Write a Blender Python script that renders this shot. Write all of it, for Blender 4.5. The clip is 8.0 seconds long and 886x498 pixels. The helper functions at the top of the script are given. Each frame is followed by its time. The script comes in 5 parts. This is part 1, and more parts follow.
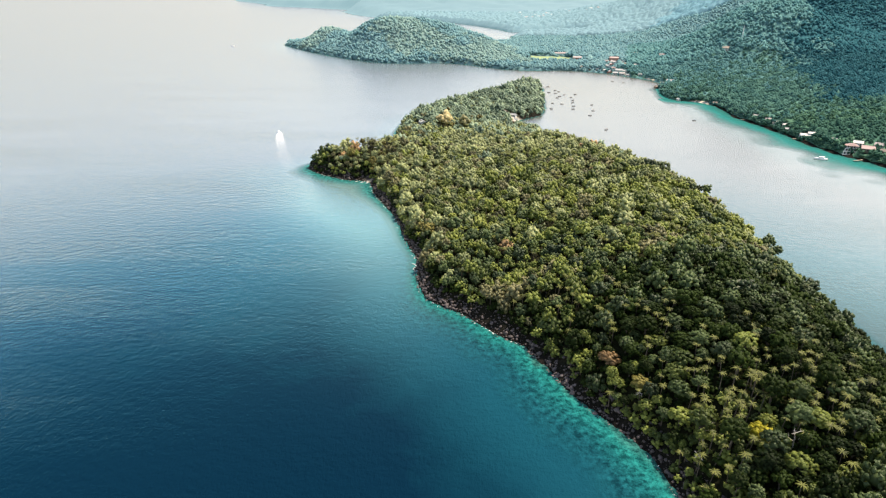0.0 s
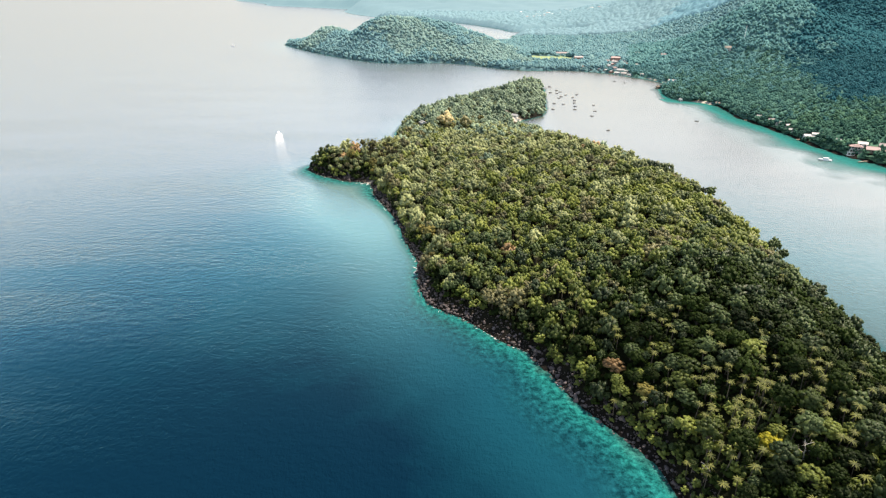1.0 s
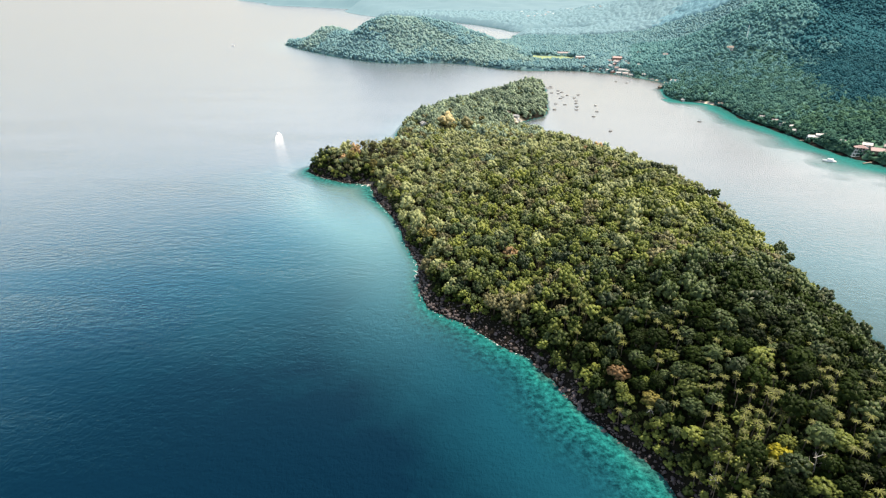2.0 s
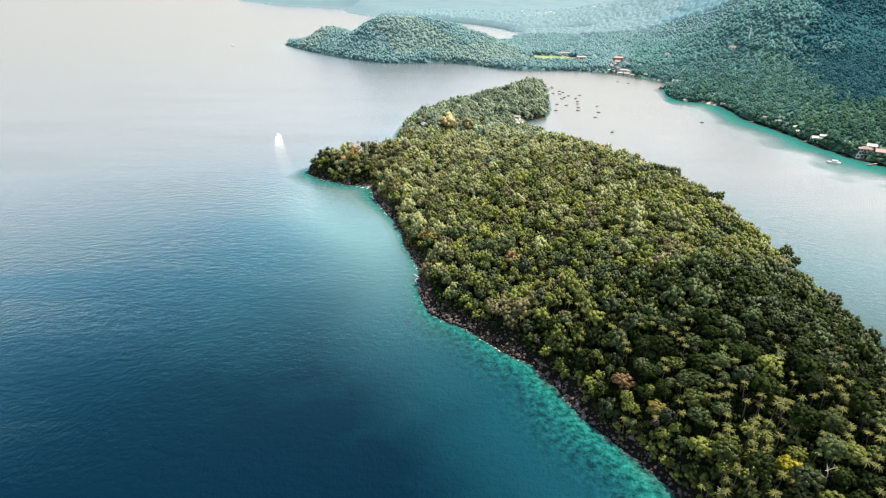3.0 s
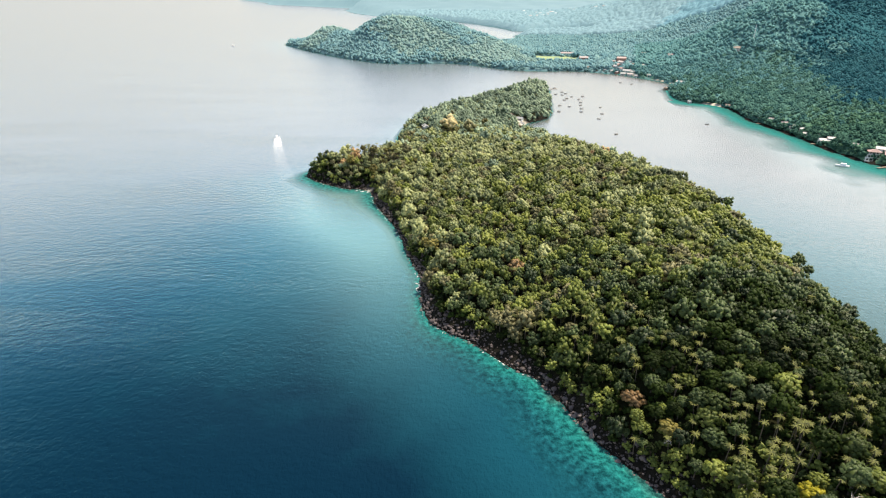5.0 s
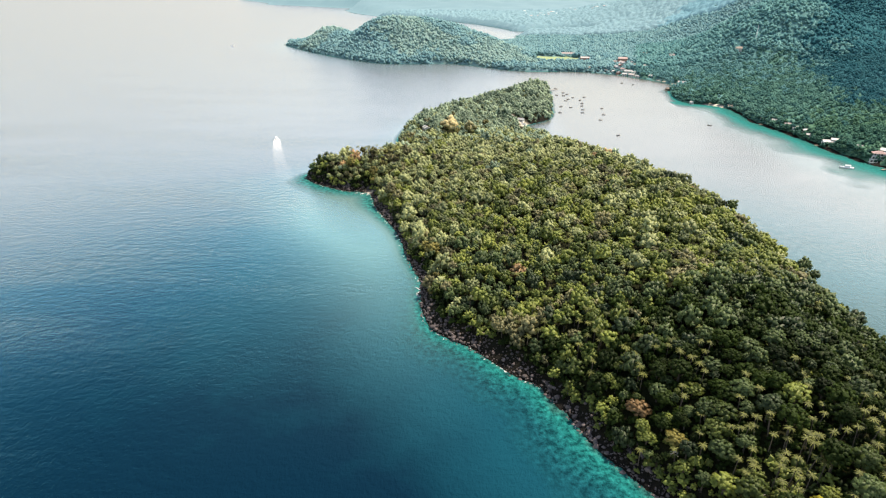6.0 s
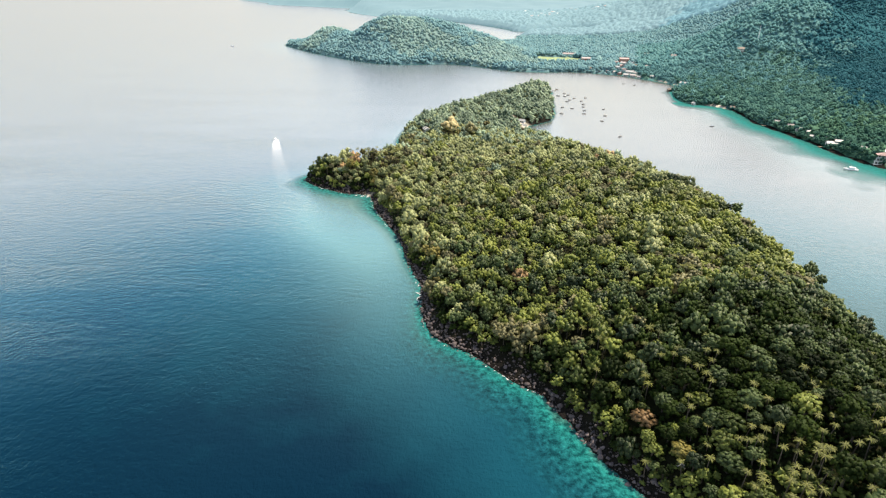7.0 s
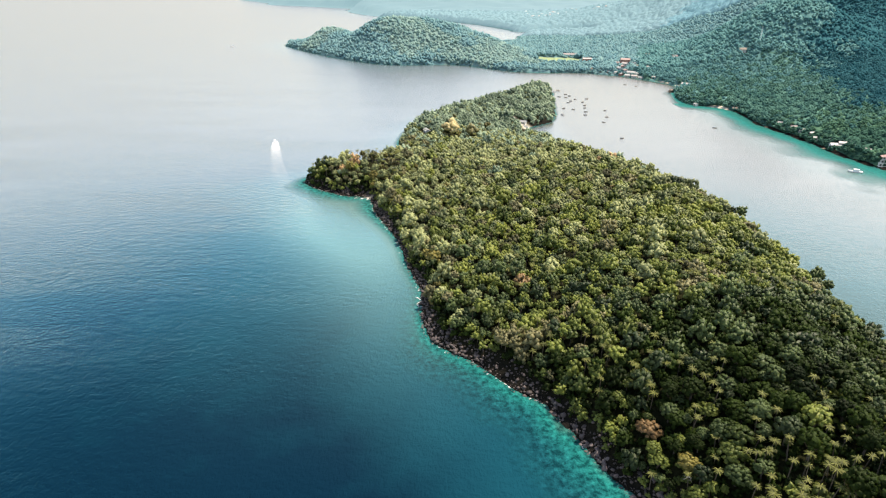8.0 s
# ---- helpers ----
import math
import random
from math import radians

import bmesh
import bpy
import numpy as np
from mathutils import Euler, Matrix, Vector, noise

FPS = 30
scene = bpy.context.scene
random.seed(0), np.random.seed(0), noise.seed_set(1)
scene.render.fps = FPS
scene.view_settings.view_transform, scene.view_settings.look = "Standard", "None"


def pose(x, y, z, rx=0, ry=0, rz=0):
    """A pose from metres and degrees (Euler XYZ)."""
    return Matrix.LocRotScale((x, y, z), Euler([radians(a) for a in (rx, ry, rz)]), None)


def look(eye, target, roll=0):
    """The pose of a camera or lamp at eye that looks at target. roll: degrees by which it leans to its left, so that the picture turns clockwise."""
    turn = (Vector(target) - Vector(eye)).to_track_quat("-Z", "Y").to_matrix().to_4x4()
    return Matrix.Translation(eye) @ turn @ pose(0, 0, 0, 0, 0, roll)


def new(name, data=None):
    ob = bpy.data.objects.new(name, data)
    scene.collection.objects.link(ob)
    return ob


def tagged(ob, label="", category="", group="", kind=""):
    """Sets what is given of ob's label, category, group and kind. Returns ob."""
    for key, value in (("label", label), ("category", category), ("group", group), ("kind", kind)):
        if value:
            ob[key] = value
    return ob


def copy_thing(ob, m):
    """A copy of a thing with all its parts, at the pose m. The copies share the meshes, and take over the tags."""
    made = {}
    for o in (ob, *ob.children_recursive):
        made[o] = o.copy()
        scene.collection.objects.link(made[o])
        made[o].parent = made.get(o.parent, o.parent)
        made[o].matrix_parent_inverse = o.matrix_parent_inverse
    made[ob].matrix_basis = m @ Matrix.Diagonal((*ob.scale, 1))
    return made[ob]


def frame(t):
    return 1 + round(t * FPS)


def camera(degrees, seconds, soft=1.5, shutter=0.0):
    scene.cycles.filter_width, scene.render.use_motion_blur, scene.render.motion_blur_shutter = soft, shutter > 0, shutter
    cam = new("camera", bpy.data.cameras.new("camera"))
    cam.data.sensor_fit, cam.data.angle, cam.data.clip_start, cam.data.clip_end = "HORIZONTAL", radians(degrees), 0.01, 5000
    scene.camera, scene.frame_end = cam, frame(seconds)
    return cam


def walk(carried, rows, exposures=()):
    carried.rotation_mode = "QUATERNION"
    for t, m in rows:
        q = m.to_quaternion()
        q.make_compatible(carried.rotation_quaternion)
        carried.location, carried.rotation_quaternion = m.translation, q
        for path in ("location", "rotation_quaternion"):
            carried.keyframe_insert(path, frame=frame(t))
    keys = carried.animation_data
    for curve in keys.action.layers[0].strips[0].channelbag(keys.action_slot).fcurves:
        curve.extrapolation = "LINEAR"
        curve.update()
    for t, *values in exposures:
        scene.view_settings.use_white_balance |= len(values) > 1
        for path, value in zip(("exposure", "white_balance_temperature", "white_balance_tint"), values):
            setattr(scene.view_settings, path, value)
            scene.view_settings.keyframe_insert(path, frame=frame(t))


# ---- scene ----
cam = camera(74.0, 8.0, soft=1.2)
PATH = [
    (0, (-1.64, -4.66, 180.84), (-1.14, 85.86, 138.36), 0.47),
    (0.5, (-1.82, -1.78, 180.91), (-1.37, 88.73, 138.38), 0.46),
    (1, (-1.99, 1.12, 180.97), (-1.59, 91.61, 138.41), 0.45),
    (1.5, (-2.16, 4.02, 181.03), (-1.81, 94.49, 138.44), 0.44),
    (3, (-2.66, 12.76, 181.21), (-2.44, 103.20, 138.53), 0.41),
    (3.5, (-2.82, 15.69, 181.27), (-2.64, 106.12, 138.57), 0.41),
    (4, (-2.98, 18.63, 181.32), (-2.83, 109.05, 138.60), 0.40),
    (4.5, (-3.13, 21.57, 181.37), (-3.02, 111.98, 138.64), 0.40),
    (6, (-3.58, 30.44, 181.52), (-3.56, 120.84, 138.77), 0.40),
    (6.5, (-3.72, 33.41, 181.56), (-3.73, 123.82, 138.81), 0.40),
    (7, (-3.86, 36.39, 181.61), (-3.90, 126.80, 138.86), 0.40),
    (7.5, (-4.00, 39.38, 181.65), (-4.06, 129.78, 138.91), 0.41),
    (8, (-4.13, 42.37, 181.69), (-4.21, 132.78, 138.96), 0.41),
]
walk(cam, [(t, look(eye, target, roll)) for t, eye, target, roll in PATH], exposures=[(0.0, 0.91, 7640.0, 14.0)])

# ---- world, sun ----
SUN_AZ, SUN_EL = 60.0, 62.0   # degrees clockwise from +y, and above the horizon
world = bpy.data.worlds.new("hazy_sky")
scene.world = world
world.use_nodes = True
wt = world.node_tree
wt.nodes.clear()
w_out = wt.nodes.new("ShaderNodeOutputWorld")
w_bg = wt.nodes.new("ShaderNodeBackground")
w_sky = wt.nodes.new("ShaderNodeTexSky")
w_sky.sky_type = "NISHITA"
w_sky.sun_disc = False
w_sky.sun_elevation = radians(SUN_EL)
w_sky.sun_rotation = radians(SUN_AZ)
w_sky.air_density, w_sky.dust_density, w_sky.ozone_density = 1.3, 1.0, 0.0
w_bg.inputs["Strength"].default_value = 0.15
wt.links.new(w_sky.outputs["Color"], w_bg.inputs["Color"])
wt.links.new(w_bg.outputs["Background"], w_out.inputs["Surface"])

sun_data = bpy.data.lights.new("sun", "SUN")
sun_data.energy, sun_data.angle, sun_data.color = 4.8, radians(1.5), (1.0, 0.95, 0.86)
sun = new("sun", sun_data)
sun.matrix_world = look((0, 0, 900), (-math.sin(radians(SUN_AZ)) * math.cos(radians(SUN_EL)), -math.cos(radians(SUN_AZ)) * math.cos(radians(SUN_EL)), 900 - math.sin(radians(SUN_EL))))


# ---- materials ----
def mat(name):
    m = bpy.data.materials.new(name)
    m.use_nodes = True
    nt = m.node_tree
    return m, nt, nt.nodes["Principled BSDF"]


def node(nt, kind, **inputs):
    n = nt.nodes.new(kind)
    for k, v in inputs.items():
        n.inputs[k.replace("_", " ")].default_value = v
    return n


def ramp(nt, fac, stops):
    r = nt.nodes.new("ShaderNodeValToRGB")
    while len(r.color_ramp.elements) < len(stops):
        r.color_ramp.elements.new(0.5)
    for e, (p, c) in zip(r.color_ramp.elements, stops):
        e.position, e.color = p, (*c, 1) if len(c) == 3 else c
    nt.links.new(fac, r.inputs["Fac"])
    return r


def mixed(nt, fac, a, b, blend="MIX"):
    """A colour mix; fac, a and b are sockets or plain values."""
    n = nt.nodes.new("ShaderNodeMix")
    n.data_type, n.blend_type = "RGBA", blend
    for sock, v in ((n.inputs[0], fac), (n.inputs[6], a), (n.inputs[7], b)):
        if isinstance(v, bpy.types.NodeSocket):
            nt.links.new(v, sock)
        elif isinstance(v, tuple):
            sock.default_value = (*v, 1)
        else:
            sock.default_value = v
    return n.outputs[2]


def noise_tex(nt, scale, detail=3.0, rough=0.55, vector=None):
    n = nt.nodes.new("ShaderNodeTexNoise")
    n.inputs["Scale"].default_value, n.inputs["Detail"].default_value, n.inputs["Roughness"].default_value = scale, detail, rough
    if vector is not None:
        nt.links.new(vector, n.inputs["Vector"])
    return n


def position(nt, sx=1.0, sy=1.0, sz=1.0, turn=0.0):
    g = nt.nodes.new("ShaderNodeNewGeometry")
    m = nt.nodes.new("ShaderNodeMapping")
    m.inputs["Scale"].default_value = (sx, sy, sz)
    m.inputs["Rotation"].default_value = (0, 0, radians(turn))
    nt.links.new(g.outputs["Position"], m.inputs["Vector"])
    return m.outputs["Vector"]


def leaf_material(name, deep, light, gloss=0.24, rough=0.52, spread=0.16, glow_through=0.3, lumpy=0.0):
    """Foliage: leaf clumps between a deep and a light green, with slow drift from tree to tree."""
    m, nt, b = mat(name)
    g = nt.nodes.new("ShaderNodeNewGeometry")
    o = nt.nodes.new("ShaderNodeObjectInfo")
    slow = noise_tex(nt, 0.05, 3.0, 0.6, position(nt))
    s = nt.nodes.new("ShaderNodeMath")
    s.operation = "MULTIPLY_ADD"
    nt.links.new(g.outputs["Random Per Island"], s.inputs[0])
    s.inputs[1].default_value = spread
    s2 = nt.nodes.new("ShaderNodeMath")
    s2.operation = "MULTIPLY_ADD"
    nt.links.new(slow.outputs["Fac"], s2.inputs[0])
    s2.inputs[1].default_value = 0.3
    tint = nt.nodes.new("ShaderNodeAttribute")
    tint.attribute_name = "tint"
    lone = nt.nodes.new("ShaderNodeMath")
    lone.operation = "LESS_THAN"
    nt.links.new(tint.outputs["Fac"], lone.inputs[0])
    lone.inputs[1].default_value = 0.01
    own = nt.nodes.new("ShaderNodeMath")
    own.operation = "MULTIPLY_ADD"
    nt.links.new(lone.outputs[0], own.inputs[0])
    nt.links.new(o.outputs["Random"], own.inputs[1])
    nt.links.new(tint.outputs["Fac"], own.inputs[2])
    s3 = nt.nodes.new("ShaderNodeMath")
    s3.operation = "MULTIPLY"
    nt.links.new(own.outputs[0], s3.inputs[0])
    s3.inputs[1].default_value = 0.34 if lumpy else 0.64
    nt.links.new(s3.outputs[0], s2.inputs[2])
    nt.links.new(s2.outputs[0], s.inputs[2])
    r = ramp(nt, s.outputs[0], [(0.22, deep), (0.62 + spread, light)])
    nt.links.new(r.outputs["Color"], b.inputs["Base Color"])
    b.inputs["Roughness"].default_value = rough
    b.inputs["Specular IOR Level"].default_value = gloss
    # leaf clumps turn their faces outwards from the crown
    face = nt.nodes.new("ShaderNodeAttribute")
    face.attribute_name = "outward"
    way = nt.nodes.new("ShaderNodeVectorTransform")
    way.vector_type, way.convert_from, way.convert_to = "VECTOR", "OBJECT", "WORLD"
    nt.links.new(face.outputs["Vector"], way.inputs[0])
    lean = nt.nodes.new("ShaderNodeVectorMath")
    lean.operation = "MULTIPLY_ADD"
    lean.inputs[1].default_value = (3.0,) * 3 if lumpy else (1.3,) * 3
    nt.links.new(way.outputs[0], lean.inputs[0])
    nt.links.new(g.outputs["Normal"], lean.inputs[2])
    unit = nt.nodes.new("ShaderNodeVectorMath")
    unit.operation = "NORMALIZE"
    nt.links.new(lean.outputs[0], unit.inputs[0])
    if lumpy:
        tufts = noise_tex(nt, 0.55, 4.0, 0.65, position(nt))
        lumps = nt.nodes.new("ShaderNodeBump")
        lumps.inputs["Strength"].default_value, lumps.inputs["Distance"].default_value = lumpy, 2.2
        nt.links.new(tufts.outputs["Fac"], lumps.inputs["Height"])
        nt.links.new(unit.outputs[0], lumps.inputs["Normal"])
        nt.links.new(lumps.outputs["Normal"], b.inputs["Normal"])
    else:
        nt.links.new(unit.outputs[0], b.inputs["Normal"])
    thin = nt.nodes.new("ShaderNodeBsdfTranslucent")
    nt.links.new(r.outputs["Color"], thin.inputs["Color"])
    both = nt.nodes.new("ShaderNodeMixShader")
    both.inputs[0].default_value = glow_through
    nt.links.new(b.outputs[0], both.inputs[1])
    nt.links.new(thin.outputs[0], both.inputs[2])
    nt.links.new(both.outputs[0], nt.nodes["Material Output"].inputs["Surface"])
    return m


LEAF = {
    "green": leaf_material("leaf_green", (0.036, 0.058, 0.013), (0.180, 0.218, 0.046)),
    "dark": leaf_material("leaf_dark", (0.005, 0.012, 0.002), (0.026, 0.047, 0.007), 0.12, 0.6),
    "lime": leaf_material("leaf_lime", (0.061, 0.087, 0.018), (0.220, 0.252, 0.052)),
    "olive": leaf_material("leaf_olive", (0.064, 0.067, 0.030), (0.205, 0.195, 0.092)),
    "rust": leaf_material("leaf_rust", (0.165, 0.105, 0.048), (0.400, 0.265, 0.130)),
    "gold": leaf_material("leaf_gold", (0.130, 0.128, 0.012), (0.380, 0.345, 0.032)),
    "amber": leaf_material("leaf_amber", (0.074, 0.068, 0.017), (0.205, 0.182, 0.050)),
    "palm": leaf_material("leaf_palm", (0.034, 0.046, 0.010), (0.140, 0.152, 0.036), 0.2, 0.55),
    # far island crowns, distance haze mixed into the leaf colour
    "sage": leaf_material("leaf_hazed", (0.086, 0.110, 0.050), (0.315, 0.348, 0.155)),
    "bluish": leaf_material("leaf_hazed_blue", (0.076, 0.124, 0.086), (0.265, 0.352, 0.232)),
    "straw": leaf_material("leaf_straw", (0.200, 0.172, 0.084), (0.540, 0.455, 0.235)),
    # opposite coast and inland: distance haze is mixed into these leaf colours
    "coast": leaf_material("leaf_coast_hazed", (0.020, 0.073, 0.061), (0.065, 0.160, 0.114), 0.04, 0.8, 0.16, 0.3),
    "coast_light": leaf_material("leaf_coast_hazed_light", (0.029, 0.094, 0.069), (0.095, 0.204, 0.130), 0.04, 0.8, 0.16, 0.3),
    "coast_mid": leaf_material("leaf_coast_hazed_mid", (0.033, 0.111, 0.106), (0.099, 0.224, 0.178), 0.04, 0.8, 0.16, 0.3),
    # shaded copy of the coast leaves, cloud shade put into the colour
    "coast_shaded": leaf_material("leaf_coast_shaded", (0.015, 0.086, 0.106), (0.040, 0.142, 0.164), 0.02, 0.9, 0.08, 0.3),
    "slope": leaf_material("leaf_slope_hazed", (0.062, 0.192, 0.212), (0.156, 0.338, 0.328), 0.04, 0.8, 0.16, 0.45),
    "head": leaf_material("leaf_headland_hazed", (0.124, 0.272, 0.308), (0.215, 0.382, 0.394), 0.04, 0.8, 0.08, 0.45),
    # lit copy of the headland leaves, sunlight put into the colour
    "head_lit": leaf_material("leaf_headland_lit", (0.160, 0.296, 0.300), (0.280, 0.420, 0.385), 0.04, 0.8, 0.08, 0.45),
    "valley": leaf_material("leaf_valley_hazed", (0.118, 0.216, 0.252), (0.168, 0.276, 0.304), 0.04, 0.8, 0.05, 0.1, 0.4),
    "upland": leaf_material("leaf_upland_hazed", (0.090, 0.208, 0.256), (0.145, 0.276, 0.318), 0.04, 0.8, 0.05, 0.1, 0.4),
    "deep": leaf_material("leaf_deep_green", (0.018, 0.034, 0.013), (0.080, 0.118, 0.040)),
}


def plain_material(name, a, b_col, scale, rough=0.8, gloss=0.3, bump=0.0, metal=0.0):
    m, nt, b = mat(name)
    c = nt.nodes.new("ShaderNodeTexCoord")
    n1 = noise_tex(nt, scale, 5.0, 0.6, c.outputs["Object"])
    n2 = noise_tex(nt, scale * 7, 2.0, 0.6, c.outputs["Object"])
    o = nt.nodes.new("ShaderNodeObjectInfo")
    f = mixed(nt, 0.3, n1.outputs["Color"], n2.outputs["Color"])
    f = mixed(nt, 0.25, f, o.outputs["Random"])
    r = ramp(nt, f, [(0.3, a), (0.7, b_col)])
    nt.links.new(r.outputs["Color"], b.inputs["Base Color"])
    b.inputs["Roughness"].default_value, b.inputs["Specular IOR Level"].default_value, b.inputs["Metallic"].default_value = rough, gloss, metal
    if bump:
        bp = nt.nodes.new("ShaderNodeBump")
        bp.inputs["Strength"].default_value, bp.inputs["Distance"].default_value = bump, 0.3
        nt.links.new(n1.outputs["Fac"], bp.inputs["Height"])
        nt.links.new(bp.outputs["Normal"], b.inputs["Normal"])
    return m


BARK = plain_material("bark", (0.05, 0.038, 0.028), (0.13, 0.105, 0.08), 1.5, 0.9)
PALE_BARK = plain_material("pale_bark", (0.32, 0.29, 0.25), (0.55, 0.51, 0.46), 1.2, 0.9)
ROCK = plain_material("shore_rock", (0.005, 0.004, 0.004), (0.125, 0.100, 0.098), 0.55, 0.7, 0.4, 0.7)
WALL_WHITE = plain_material("white_wall", (0.44, 0.44, 0.42), (0.66, 0.65, 0.63), 0.3, 0.9)
# white walls of the far town greyed, haze put into the colour
HAZY_WALL = plain_material("hazy_wall", (0.34, 0.39, 0.39), (0.50, 0.54, 0.53), 0.3, 0.9)
WALL_RED = plain_material("brick_red_wall", (0.34, 0.17, 0.13), (0.45, 0.24, 0.19), 0.3, 0.9)
ROOF_RED = plain_material("terracotta_roof", (0.24, 0.205, 0.20), (0.35, 0.31, 0.30), 0.4, 0.8)
ROOF_PINK = plain_material("faded_pink_roof", (0.27, 0.185, 0.17), (0.38, 0.285, 0.27), 0.4, 0.8)
ROOF_GREY = plain_material("metal_roof", (0.20, 0.21, 0.21), (0.35, 0.35, 0.345), 0.3, 0.5)
ROOF_BROWN = plain_material("thatch_roof", (0.14, 0.115, 0.095), (0.25, 0.215, 0.185), 0.6, 0.95)
WOOD = plain_material("weathered_wood", (0.14, 0.11, 0.085), (0.28, 0.23, 0.18), 0.7, 0.9)
DARK_GLASS = plain_material("window_dark", (0.02, 0.025, 0.03), (0.05, 0.055, 0.06), 0.5, 0.15, 0.5)
HULL_DARK = plain_material("dark_hull", (0.13, 0.135, 0.13), (0.26, 0.25, 0.235), 0.5, 0.5)
HULL_WHITE = plain_material("white_hull", (0.70, 0.71, 0.71), (0.84, 0.84, 0.83), 0.4, 0.35, 0.5)
CANOPY_BLUE = plain_material("blue_canopy", (0.10, 0.14, 0.19), (0.20, 0.25, 0.29), 0.5, 0.7)


def ground_material():
    """Soil and leaf litter, dark wet rock by the water, sand on the beaches, pale sea floor."""
    m, nt, b = mat("ground")
    n1 = noise_tex(nt, 0.08, 5.0, 0.6, position(nt))
    n2 = noise_tex(nt, 0.9, 4.0, 0.65, position(nt))
    soil = ramp(nt, n1.outputs["Fac"], [(0.3, (0.007, 0.009, 0.003)), (0.7, (0.018, 0.019, 0.007))]).outputs["Color"]
    rock = ramp(nt, n2.outputs["Fac"], [(0.35, (0.003, 0.0025, 0.0024)), (0.7, (0.015, 0.0125, 0.0118))]).outputs["Color"]
    sand = ramp(nt, n2.outputs["Fac"], [(0.3, (0.36, 0.33, 0.27)), (0.7, (0.50, 0.46, 0.39))]).outputs["Color"]
    # field grass made paler, haze mixed into its colour
    grass = ramp(nt, n1.outputs["Fac"], [(0.3, (0.18, 0.25, 0.13)), (0.7, (0.27, 0.31, 0.17))]).outputs["Color"]
    earth = ramp(nt, n2.outputs["Fac"], [(0.3, (0.22, 0.15, 0.11)), (0.7, (0.32, 0.23, 0.17))]).outputs["Color"]
    att = {}
    for k in ("rocky", "sandy", "grassy", "bare", "far_haze"):
        a = nt.nodes.new("ShaderNodeAttribute")
        a.attribute_name = k
        att[k] = a.outputs["Fac"]
    # teal-green of the far ground, distance haze put into its colour
    under = ramp(nt, n1.outputs["Fac"], [(0.3, (0.046, 0.122, 0.100)), (0.7, (0.068, 0.152, 0.122))]).outputs["Color"]
    c = mixed(nt, att["far_haze"], soil, under)
    c = mixed(nt, att["rocky"], c, rock)
    c = mixed(nt, att["grassy"], c, grass)
    c = mixed(nt, att["bare"], c, earth)
    c = mixed(nt, att["sandy"], c, sand)
    nt.links.new(c, b.inputs["Base Color"])
    b.inputs["Roughness"].default_value, b.inputs["Specular IOR Level"].default_value = 0.95, 0.08
    bp = nt.nodes.new("ShaderNodeBump")
    bp.inputs["Strength"].default_value, bp.inputs["Distance"].default_value = 0.9, 1.0
    nt.links.new(n2.outputs["Fac"], bp.inputs["Height"])
    nt.links.new(bp.outputs["Normal"], b.inputs["Normal"])
    return m


